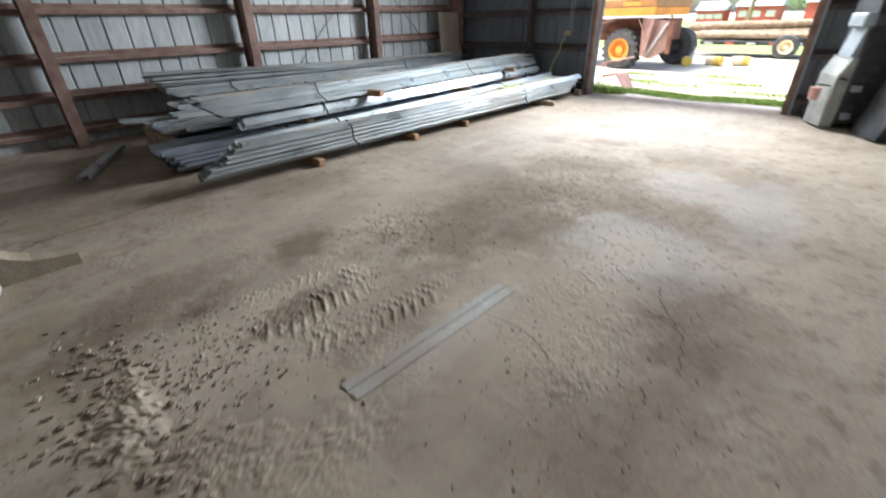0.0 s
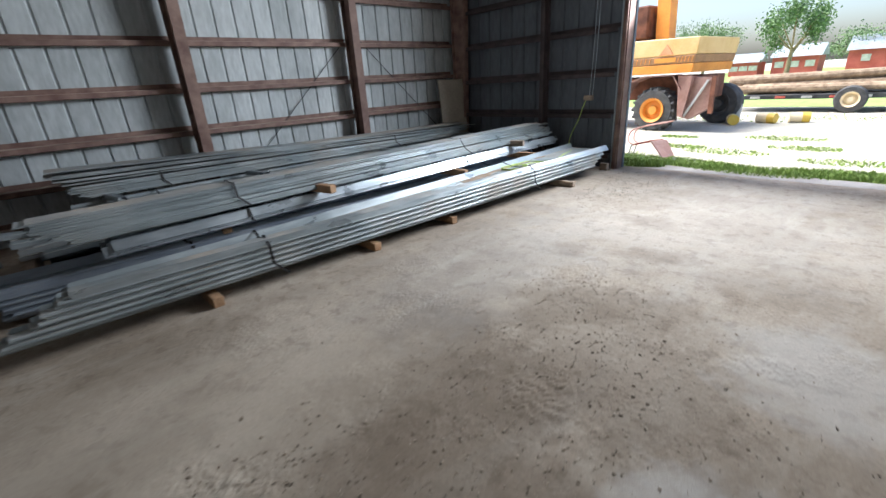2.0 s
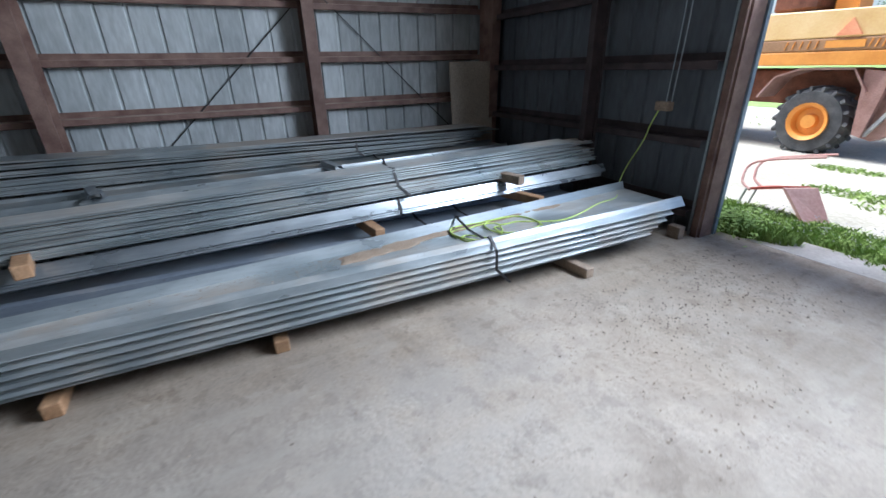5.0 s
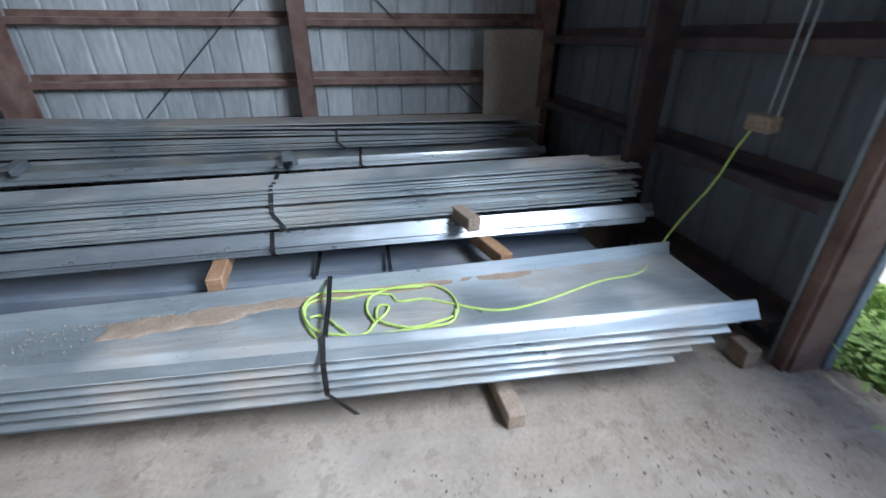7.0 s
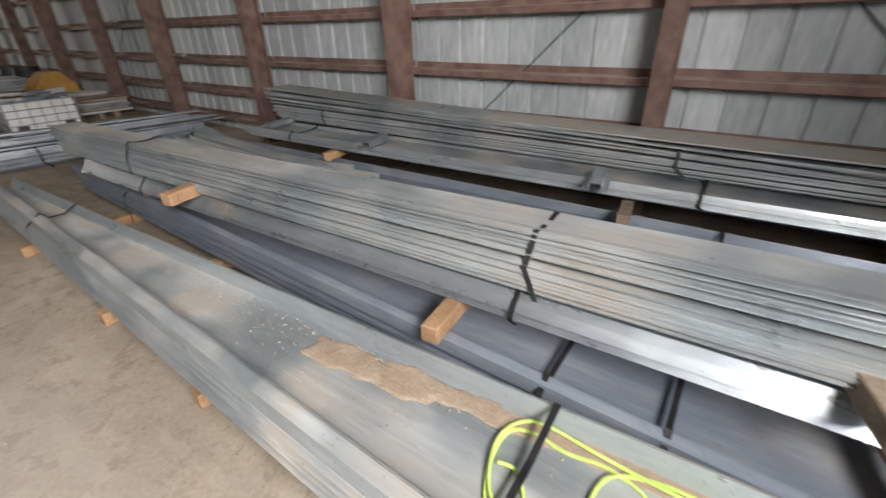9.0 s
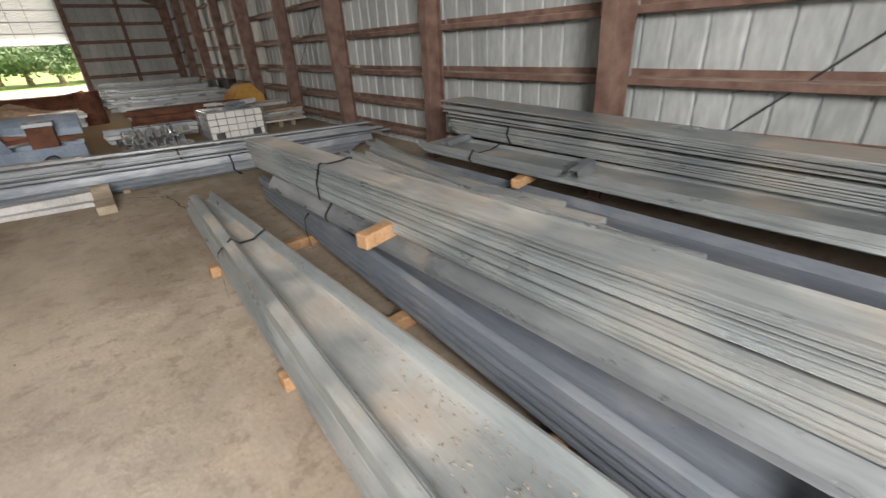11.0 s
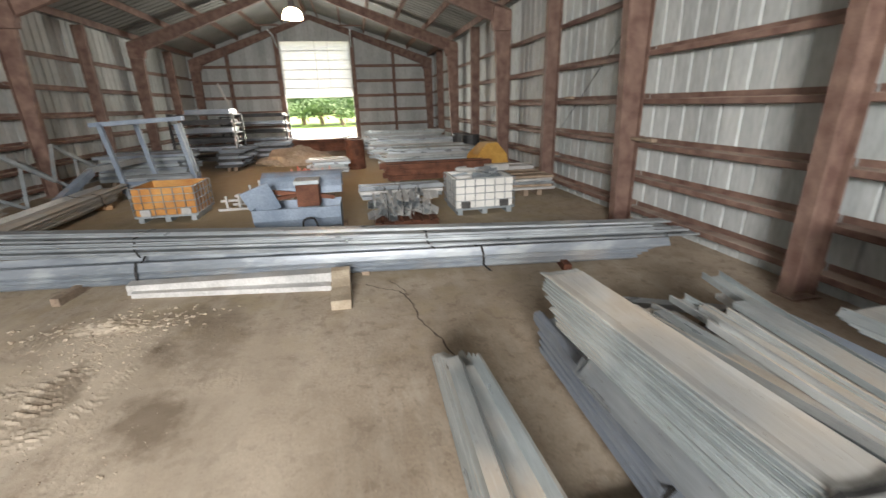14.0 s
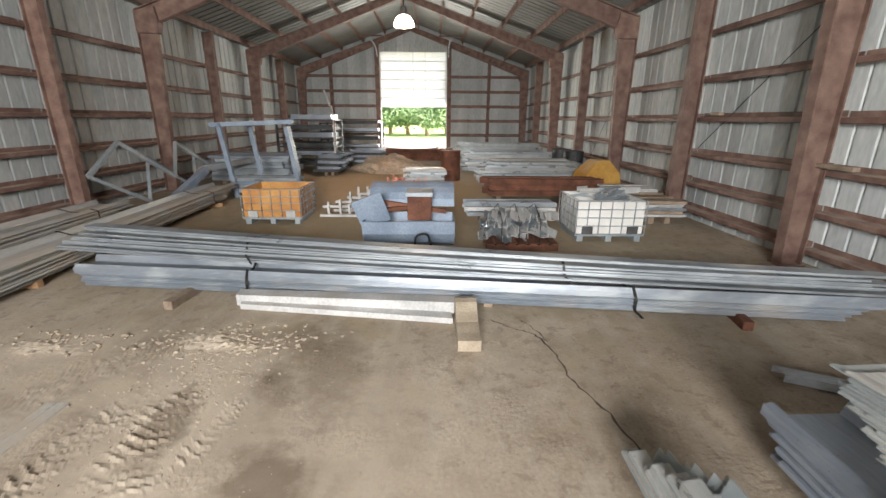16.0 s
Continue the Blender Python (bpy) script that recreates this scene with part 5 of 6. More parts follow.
def wheel(parent, c, r, w, axis_turn, rim_mat, lugs=0):
    ob = part("wheel", bmesh.new(), RUBBER, parent)
    prof = [(r * 0.55, -w / 2), (r * 0.9, -w / 2), (r, -w * 0.3), (r, w * 0.3), (r * 0.9, w / 2), (r * 0.55, w / 2)]
    bm = bmesh.new()
    N = 32
    loft(bm, [[Vector((q * math.cos(a), z, q * math.sin(a))) for q, z in prof] for a in [2 * math.pi * i / N for i in range(N + 1)]])
    tyre = part("tyre", bm, RUBBER, ob)
    prof = [(0.0, 0.10), (r * 0.2, 0.10), (r * 0.24, 0.02), (r * 0.42, 0.0), (r * 0.46, 0.12), (r * 0.57, 0.16), (r * 0.57, -0.1)]
    bm = bmesh.new()
    loft(bm, [[Vector((q * math.cos(a), -w / 2 + 0.12 - z, q * math.sin(a))) for q, z in prof] for a in [2 * math.pi * i / 24 for i in range(25)]])
    part("rim", bm, rim_mat, ob)
    if lugs:
        lm = bpy.data.meshes.new("lug")
        lb = beam(bmesh.new(), (0, 0, 0.0), (-0.10, -w * 0.48, -0.02), 0.06, 0.07)
        lb.to_mesh(lm)
        lb.free()
        lm.materials.append(RUBBER)
        for i in range(lugs):
            for k in (0, 1):
                share("lug", lm, Matrix.Rotation(2 * math.pi * (i + 0.5 * k) / lugs, 4, "Y") @ Matrix.Translation((0, 0, r)) @ Matrix.Rotation(math.pi * k, 4, "Z"), ob)
    place(ob, pose(*c, 0, 0, axis_turn))
    return ob


crane = thing("mobile_crane", "orange and cream wheeled crane with lugged tyres in the yard", "crane", at=pose(-6.50, 15.62, -0.08, 0, 0, -4) @ Matrix.Diagonal((1.08, 1.08, 1.08, 1)))
COVER = mat("worn_yellow_cover_paint", (0.72, 0.46, 0.17), (0.82, 0.58, 0.27), 0.5, 0.0, 2, 30, 0.03, 0.2)
BAND = mat("brown_band", (0.30, 0.16, 0.07), (0.40, 0.22, 0.10), 0.6)
BROWNP = mat("worn_brown_paint", (0.26, 0.14, 0.11), (0.42, 0.26, 0.22), 0.7)
for nm, lab, m_, z0, z1, r0, r1 in (("counterweight", "orange lower counterweight", ORANGE, 1.50, 1.72, 0.98, 1.01), ("vent_band", "brown louvre band", BAND, 1.724, 1.92, 1.012, 1.035), ("engine_cover", "orange-yellow engine cover", COVER, 1.924, 2.32, 1.04, 1.08)):
    bm = bmesh.new()
    top = [(r1, z1), (-2.8, z1 + (0.10 if nm == "engine_cover" else 0))]
    loft(bm, [[Vector((x, y, z)) for x, z in ((-2.8, z0), (r0, z0), *top)] for y in (0.0, 2.6)], True)
    bmesh.ops.bevel(bm, geom=bm.edges[:], offset=0.02, segments=1, affect="EDGES")
    part(nm, bm, m_, crane, lab)
for i in range(10):
    x = (-0.62 + i * 0.12) if i < 5 else (0.60 + (i - 5) * 0.085)
    part("louvre", beam(bmesh.new(), (x, -0.006, 1.76), (x + 0.03, -0.006, 1.89), 0.02, 0.012), ORANGE, crane)
part("nameplate", box(bmesh.new(), 0.0, -0.012, 1.77, 0.55, -0.002, 1.88), ORANGE, crane, "orange lettering panel")
part("warning_triangle", loft(bmesh.new(), [[Vector((x, y, z)) for x, z in ((0.12, 1.95), (0.48, 1.95), (0.30, 2.2))] for y in (-0.03, -0.004)], True), mat("triangle_orange", (0.75, 0.28, 0.12), (0.85, 0.36, 0.18), 0.6), crane)
wheel(crane, (0.04, 0.3, 0.57), 0.57, 0.46, 0, ORANGE, 18)
wheel(crane, (-2.4, 0.3, 0.57), 0.57, 0.46, 0, ORANGE, 18)
wheel(crane, (0.85, 2.6, 0.57), 0.57, 0.46, 0, RUBBER, 0)
part("chassis", box(bmesh.new(), -3.4, 0.7, 0.8, 1.0, 2.2, 1.42, bev=0.03), RUST, crane)
bm = bmesh.new()
loft(bm, [[Vector((x, y, z)) for x, z in ((0.72, 0.42), (1.0, 0.35), (1.45, 0.62), (1.47, 1.34), (0.62, 1.44))] for y in (0.1, 0.4)], True)
part("outrigger", bm, BROWNP, crane, "dented brown outrigger box")
part("outrigger_rib", beam(bmesh.new(), (0.9, 0.08, 0.42), (1.38, 0.08, 1.3), 0.08, 0.05), WHITE, crane)
part("outrigger_leg", beam(bmesh.new(), (0.85, 0.05, 0.42), (0.98, 0.05, 1.42), 0.14, 0.10), BROWNP, crane)
part("outrigger_leg", beam(bmesh.new(), (1.52, 0.1, 0.50), (1.50, 0.1, 1.38), 0.09, 0.10), RUST, crane)
part("fender", loft(bmesh.new(), [[Vector((x, y, z)) for x, z in thick([(-0.95, 0.95), (-0.7, 1.32), (-0.3, 1.46), (0.5, 1.46), (0.75, 1.1)], 0.03)] for y in (0.05, 0.6)], True), BROWNP, crane)
part("mast", beam(bmesh.new(), (-0.40, 1.3, 2.4), (-0.6, 1.3, 6.5), 0.42, 0.36), ORANGE, crane)
part("cab", box(bmesh.new(), -1.5, 0.8, 2.45, -0.7, 1.6, 3.3, bev=0.04), RUST, crane)

trailer = thing("log_trailer", "flatbed trailer loaded with long tree logs", "trailer", at=pose(-5.6, 21.9, -0.06, 0, 0, 2))
part("deck", box(bmesh.new(), 0, 0, 0.46, 10, 2.3, 0.62, bev=0.02), DARKST, trailer)
for i, x in enumerate((3.0, 4.4, 8.5)):
    wheel(trailer, (x, 0.0, 0.43), 0.43, 0.3, 0, CREAM, 0)
for i in range(12):
    x = 0.2 + i * 0.75
    part("marker", box(bmesh.new(), x, -0.012, 0.49, x + 0.3, -0.002, 0.57), REDP if i % 2 else WHITE, trailer)
for i in range(16):
    y, z = rg.uniform(0.2, 2.1), 0.78 + (i // 8) * 0.26
    x = rg.uniform(-1.0, 0.2)
    L = rg.uniform(6.5, 9.5)
    part("log", rod(bmesh.new(), (x, y, z + rg.uniform(-0.05, 0.1)), (x + L, y + rg.uniform(-0.4, 0.4), z + rg.uniform(-0.15, 0.3)), rg.uniform(0.12, 0.2), 9, rg.uniform(0.06, 0.12)), LOGS, trailer)
for x, y, tn in ((-4.86, 17.9, 20), (-4.15, 18.4, 75), (-3.42, 18.7, 110)):
    t = thing("yellow_can", "yellow-ended pail lying in the yard", "pail", "pails", at=pose(x, y, 0.09, 90, 0, tn))
    part("body", rod(bmesh.new(), (0, 0, -0.18), (0, 0, 0.12), 0.15, 16), CREAM, t)
    part("base", rod(bmesh.new(), (0, 0, 0.122), (0, 0, 0.32), 0.152, 16), YELLOW, t)
tagged(part("white_bucket", rod(bmesh.new(), (-5.0, 18.4, -0.06), (-5.0, 18.4, 0.5), 0.2, 16, 0.24), WHITE), "white plastic bucket standing in the yard", "bucket")

barrow = thing("wheelbarrow", "upturned wheelbarrow with pink worn tray and rusty handles", "wheelbarrow", at=pose(-4.93, 11.1, -0.06) @ Matrix.Diagonal((0.74, 0.74, 0.74, 1)))
bm = bmesh.new()
loft(bm, [[Vector((0.95 + dx, -0.10, 0.02)), Vector((1.1 + dx, 0.25, 0.02)), Vector((0.75 + dx, 0.38, 0.52)), Vector((0.50 + dx, -0.02, 0.52))] for dx in (0.0, 0.05)], True)
part("tray", bm, PINKP, barrow)
bm = bmesh.new()
loft(bm, [[Vector((0.5, 0.0, 0.5)), Vector((0.72, 0.34, 0.5)), Vector((0.1, 0.45, 0.36)), Vector((0.0, 0.05, 0.36))], [Vector((0.5, 0.0, 0.54)), Vector((0.72, 0.34, 0.54)), Vector((0.1, 0.45, 0.40)), Vector((0.0, 0.05, 0.40))]], True)
part("tray_back", bm, REDP, barrow)
for dy in (0.0, 0.35):
    part("handle", tube(bmesh.new(), smooth_path([(0.05, dy, 0.38), (-0.15, dy + 0.1, 0.5), (-0.1, dy + 0.3, 0.78), (0.75, dy + 0.45, 0.98)]), 0.022), PINKP, barrow)
    part("brace", rod(bmesh.new(), (0.0, dy, 0.4), (-0.1, dy, 0.0), 0.018), WHITE, barrow)


def tree(x, y, h, r, seed, label="leafy broad tree beyond the yard"):
    rt = random.Random(seed)
    t = thing("tree", label, "tree", at=pose(x, y, -0.06))
    bm = bmesh.new()
    tips = []
    rod(bm, (0, 0, 0), (0.1, 0, h * 0.42), 0.28, 10, 0.18)
    for i in range(9):
        a = i * 2.4
        tip = Vector((math.cos(a) * r * rt.uniform(0.4, 0.95), math.sin(a) * r * rt.uniform(0.4, 0.95), h * rt.uniform(0.55, 0.98)))
        rod(bm, (0.1, 0, h * rt.uniform(0.3, 0.42)), tip, 0.09, 6, 0.03)
        tips.append(tip)
    part("trunk", bm, LOGS, t)
    verts, faces = [], []
    for _ in range(4200):
        c = rt.choice(tips) + Vector((rt.gauss(0, r * 0.17), rt.gauss(0, r * 0.17), rt.gauss(0, h * 0.11)))
        s = rt.uniform(0.09, 0.2)
        u = Vector((rt.gauss(0, 1), rt.gauss(0, 1), rt.gauss(0, 1))).normalized()
        v = u.orthogonal().normalized()
        k = len(verts)
        verts += [c - u * s, c + v * s * 0.6, c + u * s, c - v * s * 0.6]
        faces.append((k, k + 1, k + 2, k + 3))
    me = bpy.data.meshes.new("crown")
    me.from_pydata([tuple(v) for v in verts], [], faces)
    me.materials.append(LEAF)
    ob = new("crown", me)
    ob.parent = t
    return t


tree(-12.3, 66, 7.0, 3.0, 3)
tree(-30, 95, 8, 4.5, 4)
tree(-9, 100, 5, 6, 5)
for i in range(10):
    tree(-17 + i * 2.3, -45 - (i % 3) * 3, 2.4 + 0.4 * (i % 3), 3.6, 20 + i, "leafy tree far behind the south door")


def barn(x, y, w, d, h, turn=0, label="far red farm barn with a pale roof"):
    t = thing("barn", label, "barn", "far barns", at=pose(x, y, -0.06, 0, 0, turn))
    part("wall", box(bmesh.new(), -w / 2, -d / 2, 0, w / 2, d / 2, h), BARNRED, t)
    bm = bmesh.new()
    loft(bm, [[Vector((x_, -d / 2 - 0.3, h)), Vector((x_, 0, h + d * 0.3)), Vector((x_, d / 2 + 0.3, h))] for x_ in (-w / 2 - 0.3, w / 2 + 0.3)], True)
    part("roof", bm, GREYP, t)
    for i in range(3):
        xx = -w / 2 + w * (i + 0.5) / 3
        part("window", box(bmesh.new(), xx - 0.5, -d / 2 - 0.06, h * 0.4, xx + 0.5, -d / 2 - 0.005, h * 0.75), WHITE, t)
    return t


barn(-14, 82, 5, 5, 2.2)
barn(-4, 96, 12, 7, 2.6)
barn(-19.5, 80, 3.5, 4, 1.8)
barn(14, 90, 14, 8, 2.8)

# ---- machines by the east jamb ----
t = thing("tall_machine", "tall dark grey machine with a pale dented side panel", "machine", at=pose(-0.30, 8.75, 0, 0, 0, 28))
part("cabinet", box(bmesh.new(), 0.18, 0.0, 0.08, 0.85, 0.6, 1.75, bev=0.02), DARKST, t)
part("side_panel", loft(bmesh.new(), [[Vector((x, y, z)) for x, z in ((0.0, 0.03), (0.16, 0.03), (0.175, 1.0), (0.10, 1.0), (0.0, 0.75))] for y in (0.0, 0.5)], True), mat("dirty_pale_panel", (0.28, 0.30, 0.28), (0.46, 0.48, 0.45), 0.6, 0.1, 5, 40, 0.1, 0.4), t, "pale dented side panel")
part("arm", loft(bmesh.new(), [[Vector((x, y, z)) for x, z in ((0.08, 1.0), (0.17, 1.0), (0.28, 1.5), (0.19, 1.55))] for y in (0.05, 0.4)], True), GREYP, t)
part("head", box(bmesh.new(), 0.06, 0.0, 1.38, 0.4, 0.4, 1.56, bev=0.02), GREYP, t)
part("bucket_holder", rod(bmesh.new(), (-0.14, 0.15, 0.40), (-0.14, 0.15, 0.58), 0.06, 12, 0.075), PINKP, t)
part("bracket", tube(bmesh.new(), smooth_path([(-0.14, 0.15, 0.62), (0.02, 0.1, 0.62), (0.05, 0.0, 0.72), (0.12, -0.02, 0.7)]), 0.015), DARKST, t)
for i in range(6):
    part("component", box(bmesh.new(), 0.22 + 0.1 * (i % 3), -0.05, 0.15 + 0.13 * i, 0.34 + 0.1 * (i % 3), -0.003, 0.24 + 0.13 * i, bev=0.008), DARKST if i % 3 else GREYP, t)
part("top_hood", loft(bmesh.new(), [[Vector((x, y, z)) for x, z in ((0.15, 1.752), (0.9, 1.752), (0.8, 2.0), (0.3, 2.05))] for y in (-0.05, 0.6)], True), DARKST, t)
t = thing("low_machine", "dark steel cabinet with a red label", "machine", at=pose(0.36, 8.15, 0, 0, 0, 28))
part("body", loft(bmesh.new(), [[Vector((x, y, z)) for x, z in ((0.0, 0.02), (0.7, 0.02), (0.7, 1.1), (0.25, 1.1))] for y in (0.0, 0.6)], True), DARKST, t)
part("label_plate", box(bmesh.new(), 0.09, -0.012, 0.16, 0.24, -0.002, 0.23), REDP, t)
# ---- dirt patches with tyre lug marks ----
def dirt_patch(label, a, b, half, height, lugs=0.0, rough=1.0, seed=0, lift=(0.0, 0.0), material=None, skirt=0.0):
    """Uneven dirt lying along the line a-b, half wide to each side; lugs: the spacing of tyre marks."""
    a, b = Vector((*a, 0)), Vector((*b, 0))
    d = b - a
    L = d.length
    d.normalize()
    s = Vector((-d.y, d.x, 0))
    nu, nv = max(12, int(L / 0.02)), max(12, int(2 * half / 0.02))
    vs, fs = [], []
    for i in range(nu + 1):
        for j in range(nv + 1):
            u, v = i / nu, 2 * j / nv - 1
            p = a + d * (u * L) + s * (v * half)
            q = Vector((p.x * 3.1 + seed, p.y * 3.1, 0))
            edge = 1 - max(abs(v), abs(2 * u - 1)) + 0.55 * noise.noise(q) + 0.25 * noise.noise(q * 3.3)
            fade = max(0.0, min(1.0, edge * 1.3))
            fade *= fade
            z = height * fade * (0.2 + rough * (0.5 * abs(noise.noise(q * 4.1)) + 0.45 * abs(noise.noise(q * 9.7))))
            if lugs:
                w = math.sin(2 * math.pi * (u * L + abs(v) * 0.10) / lugs)
                z += height * 0.75 * fade * max(0.0, w) ** 1.5 * max(0.0, 0.35 + 1.6 * noise.noise(q * 1.3 + Vector((0, 0, 3))) + 0.5 * noise.noise(q * 5))
            vs.append((p.x, p.y, z - 0.0025 - skirt * max(0.0, 1 - 3 * fade) + lift[0] + (lift[1] - lift[0]) * u))
    for i in range(nu):
        for j in range(nv):
            k = i * (nv + 1) + j
            fs.append((k, k + 1, k + nv + 2, k + nv + 1))
    me = bpy.data.meshes.new("dirt_patch")
    me.from_pydata(vs, [], fs)
    me.materials.append(material or FLOOR)
    return tagged(new("dirt_patch", me), label, "dirt", "dirt on the floor", "stuff")


dirt_patch("lumpy heap of dry dirt on the concrete", (-2.5, -0.10), (-1.5, -0.02), 0.22, 0.06, seed=1)
dirt_patch("lumpy heap of dry dirt on the concrete", (-1.15, 0.05), (-0.3, 0.0), 0.16, 0.035, seed=2)
dirt_patch("dried mud with tyre lug marks", (-2.24, 0.2), (-2.13, 1.75), 0.27, 0.015, 0.075, seed=3)
dirt_patch("dried mud with tyre lug marks", (-1.95, 0.3), (-1.55, 2.2), 0.22, 0.013, 0.075, seed=4)
dirt_patch("dried mud with tyre lug marks", (-2.55, 0.3), (-2.5, 1.6), 0.15, 0.009, 0.07, seed=21)
dirt_patch("dried mud with tyre lug marks", (-1.15, 1.9), (-0.7, 3.0), 0.18, 0.010, 0.075, seed=22)
dirt_patch("crumbled dirt on the concrete", (-2.8, 4.4), (-2.1, 5.0), 0.35, 0.012, seed=23)
dirt_patch("crumbled dirt on the concrete", (-2.4, 3.3), (-1.6, 4.0), 0.4, 0.018, seed=5)
dirt_patch("crumbled dirt on the concrete", (-2.9, 1.9), (-2.3, 2.6), 0.28, 0.016, seed=6)
dirt_patch("crumbled dirt on the concrete", (-3.9, 7.3), (-3.0, 7.9), 0.35, 0.014, seed=7)
dirt_patch("crumbled dirt on the concrete", (-1.6, 4.4), (-0.9, 5.2), 0.3, 0.012, seed=8)

SAND = mat("orange_brown_dust", (0.27, 0.20, 0.14), (0.37, 0.29, 0.215), 0.95, 0.0, 9, 80, 0.3, 0.4)
dirt_patch("drift of orange-brown dust in the steel trough", (-5.06, 6.0), (-5.30, 8.9), 0.07, 0.008, seed=9, lift=(0.3905, 0.3945), material=SAND, skirt=0.02)
dirt_patch("drift of orange-brown dust in the steel trough", (-5.02, 5.8), (-5.10, 7.2), 0.10, 0.007, seed=12, lift=(0.3915, 0.393), material=SAND, skirt=0.02)
dirt_patch("dirt blown under the door jamb", (-4.5, 9.0), (-3.7, 9.3), 0.4, 0.02, seed=14)
dirt_patch("crumbled dirt on the concrete", (-0.9, 1.2), (-0.3, 2.6), 0.4, 0.012, seed=15)
dirt_patch("crumbled dirt on the concrete", (-1.8, -0.3), (-1.0, 1.0), 0.4, 0.016, seed=16)
for x, y, z, l in ((-8.54, -1.75, 1.253, 0.5), (-8.54, -4.1, 1.873, 0.22)):
    tagged(part("timber_offcut", box(bmesh.new(), x - 0.04, y - l / 2, z, x + 0.05, y + l / 2, z + 0.05, bev=0.004), TIMBER_GREY), "short pale timber offcut lying on a wall girt", "timber offcut", "offcuts on girts")

# ---- loose dirt ----
verts, faces = [], []


def clod(x, y, z, s):
    k = len(verts)
    pts = [(1, 0, 0), (-0.5, 0.87, 0), (-0.5, -0.87, 0), (0.5, 0.6, 0.8), (-0.8, 0, 0.7), (0.4, -0.7, 0.75)]
    for p in pts:
        verts.append((x + s * (p[0] + rg.uniform(-0.3, 0.3)), y + s * (p[1] + rg.uniform(-0.3, 0.3)), z + s * 0.8 * p[2]))
    faces.extend([(k, k + 3, k + 1), (k + 1, k + 4, k + 2), (k + 2, k + 5, k), (k, k + 5, k + 3), (k + 1, k + 3, k + 4), (k + 2, k + 4, k + 5), (k + 3, k + 5, k + 4)])


for cx, cy, sx, sy, n, s0, s1 in ((-2.1, 0.8, 0.30, 0.7, 500, 0.002, 0.008), (-2.1, -0.05, 0.35, 0.12, 260, 0.006, 0.026), (-0.75, -0.05, 0.35, 0.10, 120, 0.006, 0.022), (-2.0, 3.7, 0.4, 0.5, 500, 0.002, 0.010), (-2.6, 2.2, 0.25, 0.3, 260, 0.002, 0.011), (-3.45, 7.6, 0.35, 0.3, 500, 0.002, 0.008), (-2.5, 3, 2.0, 3.5, 900, 0.002, 0.007), (-0.6, 2.0, 0.35, 0.7, 330, 0.002, 0.007), (-1.5, 3.0, 0.5, 0.6, 300, 0.002, 0.008), (-2.4, 4.8, 0.4, 0.3, 350, 0.002, 0.010), (-2.1, 0.3, 0.3, 0.35, 350, 0.003, 0.014), (-4.1, 9.1, 0.35, 0.25, 350, 0.002, 0.008), (-3.3, 1.2, 0.8, 1.0, 200, 0.002, 0.006)):
    for _ in range(n):
        x, y = rg.gauss(cx, sx), rg.gauss(cy, sy)
        if x > -4.4 or y < 1.0:
            clod(x, y, 0.0, rg.uniform(s0, s1))
for _ in range(420):
    y = min(max(rg.gauss(6.2, 0.8), 3.2), 8.6)
    f = (y - 1.75) / 7.6
    edge = -4.86 + 0.23 * f - (0.12 + 0.58 * f) + 0.05
    clod(edge + abs(rg.gauss(0, 0.09)), y, 0.387, rg.uniform(0.002, 0.007))
for _ in range(90):
    clod(rg.uniform(-5.0, -4.80), rg.uniform(5.2, 6.8), 0.387, rg.uniform(0.002, 0.006))
me = bpy.data.meshes.new("dirt_clods")
me.from_pydata(verts, [], faces)
me.materials.append(CLOD)
tagged(new("dirt_clods", me), "scattered dry dirt clods on the floor", "dirt", kind="stuff")

DAMP_CLOD = mat("damp_dirt_crumbs", (0.10, 0.078, 0.058), (0.19, 0.15, 0.115), 0.95, 0.0, 12, 90, 0.3, 0.4)
verts, faces = [], []
for cx, cy, sx, sy, n, s0, s1 in ((-0.55, 2.6, 0.35, 0.9, 420, 0.003, 0.012), (-0.5, 1.4, 0.3, 0.4, 260, 0.003, 0.011), (-1.95, 4.1, 0.35, 0.3, 260, 0.004, 0.016), (-2.25, 2.4, 0.25, 0.3, 240, 0.004, 0.014), (-2.5, 3.3, 0.35, 0.3, 160, 0.003, 0.012), (-0.7, 3.8, 0.5, 0.5, 260, 0.003, 0.012), (-2.2, 1.2, 0.15, 0.35, 260, 0.003, 0.010), (-3.6, 7.7, 0.4, 0.35, 420, 0.003, 0.011), (-2.6, 5.6, 0.5, 0.8, 200, 0.003, 0.010), (-3.9, 9.0, 0.4, 0.3, 220, 0.003, 0.012), (-2.4, 0.0, 0.5, 0.2, 160, 0.004, 0.013), (-4.3, 9.25, 0.25, 0.15, 160, 0.004, 0.016), (-3.93, 7.82, 0.22, 0.18, 320, 0.003, 0.012), (-3.67, 8.26, 0.22, 0.18, 320, 0.003, 0.012), (-3.53, 9.01, 0.22, 0.18, 320, 0.003, 0.012), (-3.9, 8.83, 0.22, 0.18, 320, 0.003, 0.012)):
    for _ in range(n):
        x, y = rg.gauss(cx, sx), rg.gauss(cy, sy)
        if x > -4.35 and y < 9.9:
            clod(x, y, -0.001, s0 * 0.5 + (s1 * 0.75 - s0 * 0.5) * rg.random() ** 3)
me = bpy.data.meshes.new("dark_crumbs")
me.from_pydata(verts, [], faces)
me.materials.append(DAMP_CLOD)
tagged(new("dark_crumbs", me), "dark damp dirt crumbs trodden over the floor", "dirt", kind="stuff")

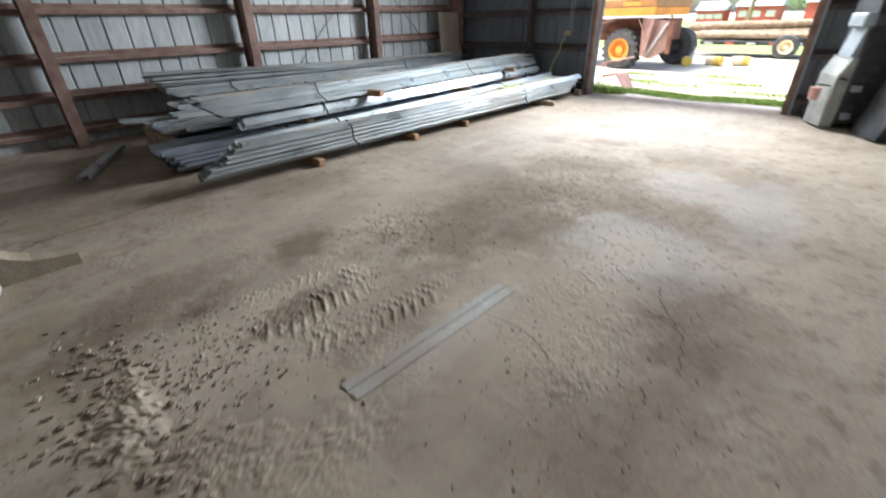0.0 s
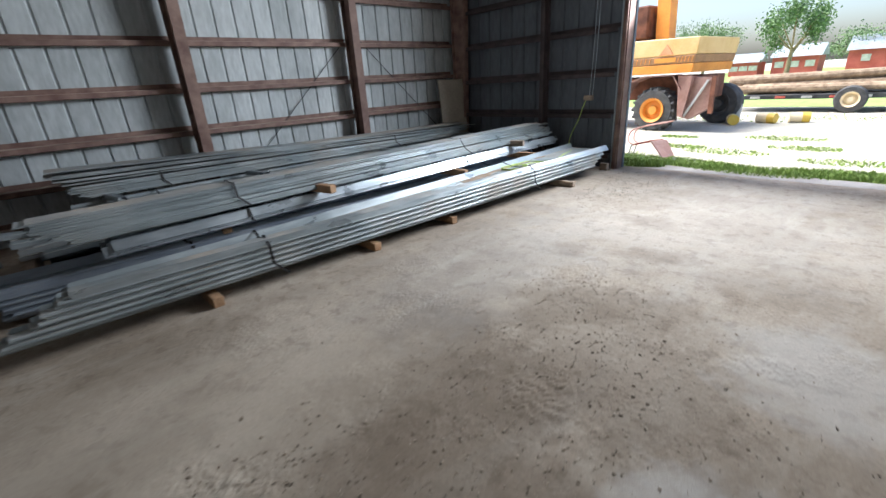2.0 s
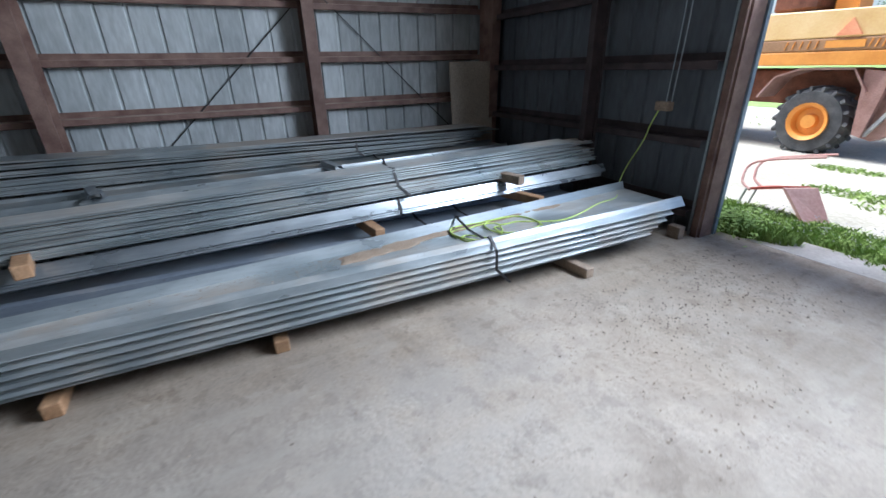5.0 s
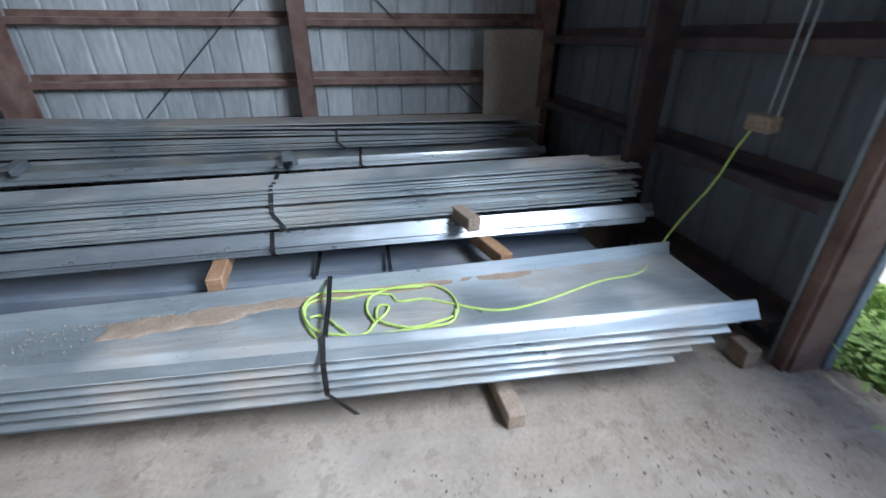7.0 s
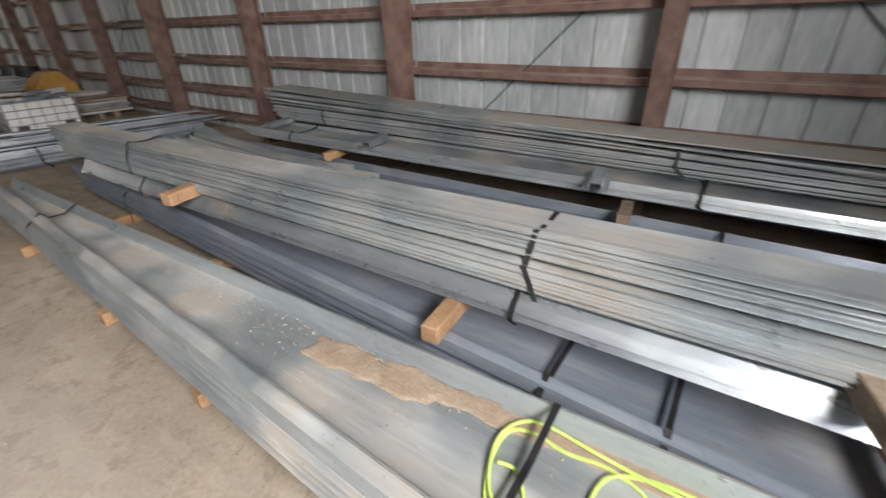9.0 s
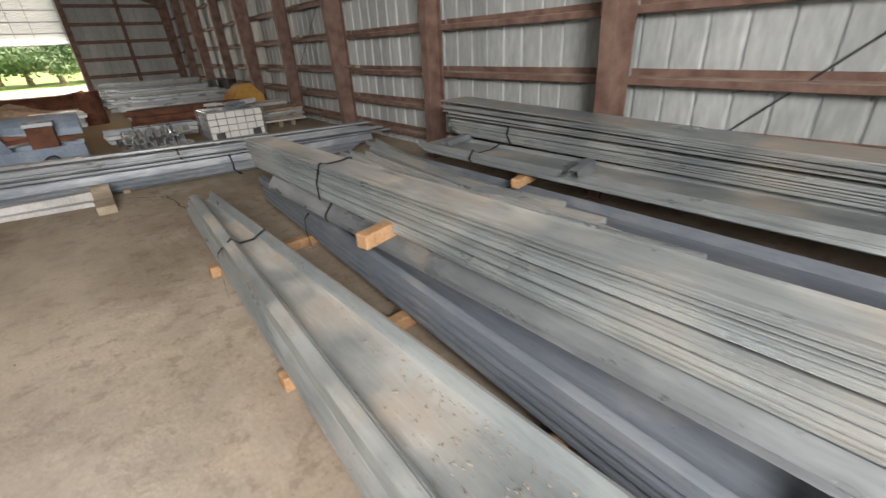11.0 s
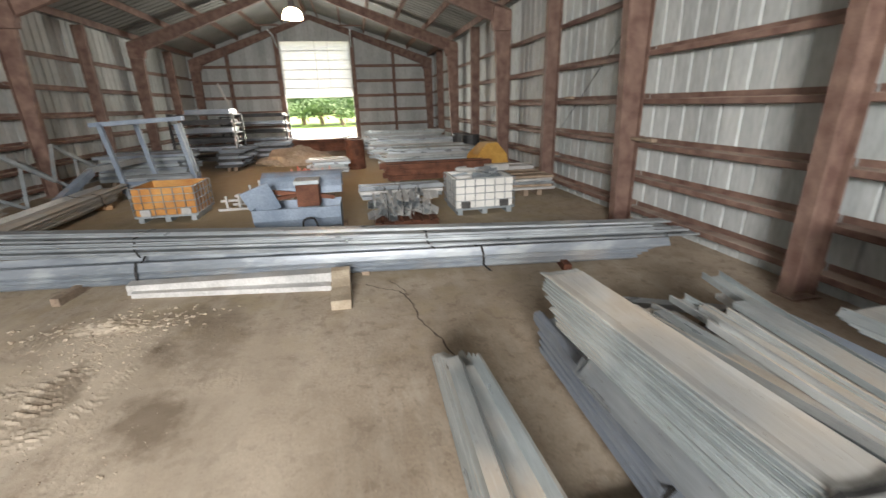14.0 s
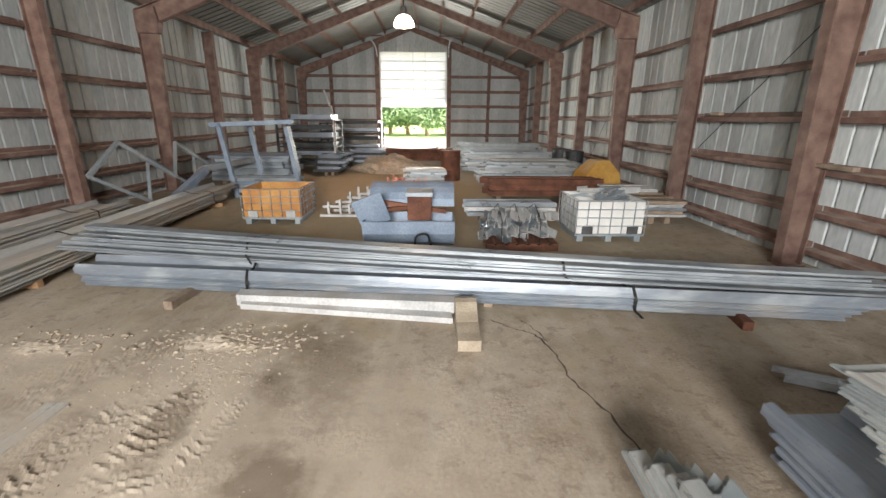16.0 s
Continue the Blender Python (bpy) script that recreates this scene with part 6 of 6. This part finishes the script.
# crack in the slab
rc = random.Random(4)
for pts, wide in zip(([(-4.35, -0.42), (-4.5, -0.28), (-4.72, -0.1), (-4.80, 0.25), (-4.82, 0.55), (-4.95, 0.9), (-5.0, 1.35)], [(-4.62, -0.42), (-4.74, -0.2), (-4.78, 0.0)], [(-1.26, 1.70), (-1.1, 1.72), (-0.91, 1.69), (-0.75, 1.60)], [(-0.55, 2.66), (-0.51, 2.54), (-0.40, 2.40), (-0.29, 2.23), (-0.22, 1.95)], [(-0.9, 2.75), (-0.72, 2.62), (-0.55, 2.66)]), (1.0, 0.6, 0.35, 0.4, 0.3)):
    path = smooth_path([(x, y, 0.0015) for x, y in pts], 8)
    bm = bmesh.new()
    loft(bm, [[p + Vector((-w + o, 0, 0)), p + Vector((w + o, 0.003, 0))] for p, w, o in [(p, wide * rc.uniform(0.003, 0.011), rc.uniform(-0.015, 0.015)) for p in path]])
    part("crack", bm, mat("crack_dirt", (0.06, 0.045, 0.035), (0.10, 0.075, 0.055), 0.95), floor)

rail_prof = [(-0.075, -0.004), (-0.070, 0.005), (-0.014, 0.005), (-0.010, 0.001), (0.010, 0.001), (0.014, 0.005), (0.070, 0.005), (0.075, -0.004)]
tagged(part("floor_strip", strip(bmesh.new(), (-1.38, 0.75, 0.0), (-1.34, 2.02, 0.0), rail_prof, rail_prof, (1, 0, 0), th=0.002, steps=4), mat("worn_pale_steel", (0.36, 0.36, 0.34), (0.52, 0.52, 0.49), 0.6, 0.2, 5, 50, 0.05, 0.4, DUST, 0.45)), "worn pale steel strip lying flush in the dirt", "steel strip")

# ---- wall panels ----
bm = bmesh.new()
PP = 0.3048
loft(bm, [[Vector((x, y, z)) for x, y in thick([(PP - 0.001, 0.0), (0.05, 0.0), (0.038, -0.022), (0.014, -0.022), (0.002, 0.0)], 0.003)] for z in (0.0, 1.0)], True)
panel_mesh = bpy.data.meshes.new("panel")
bmesh.ops.recalc_face_normals(bm, faces=bm.faces)
bm.to_mesh(panel_mesh)
bm.free()
panel_mesh.materials.append(PANEL)
# north wall panels carry the shade in their colour
shaded_panel_mesh = panel_mesh.copy()
shaded_panel_mesh.materials[0] = SHADED_PANEL


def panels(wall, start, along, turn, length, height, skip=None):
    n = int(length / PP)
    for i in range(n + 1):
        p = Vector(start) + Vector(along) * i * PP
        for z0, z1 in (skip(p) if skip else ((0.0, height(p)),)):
            share("panel", shaded_panel_mesh if wall is wall_backs["wall_north"] else panel_mesh, pose(p.x, p.y, z0, 0, 0, turn) @ Matrix.Diagonal((1, 1, z1 - z0, 1)), wall)


panels(wall_backs["wall_west"], (XW, YN - 0.01, 0), (0, -1, 0), -90, YN - YS - 0.3, lambda p: ZE)
panels(wall_backs["wall_east"], (XE, YS + 0.01, 0), (0, 1, 0), 90, YN - YS - 0.3, lambda p: ZE)


def gable(p):
    return roof_z(p.x) - 0.03


def south_cut(p):
    x = p.x + PP / 2
    return ((SZ, gable(p)),) if SX0 < x < SX1 else ((0.0, gable(p)),)


def north_cut(p):
    x = p.x - PP / 2
    return ((DZ, gable(p)),) if DX0 < x < DX1 else ((0.0, gable(p)),)


panels(wall_backs["wall_south"], (XW, YS, 0), (1, 0, 0), 0, XE - XW - 0.3, gable, south_cut)
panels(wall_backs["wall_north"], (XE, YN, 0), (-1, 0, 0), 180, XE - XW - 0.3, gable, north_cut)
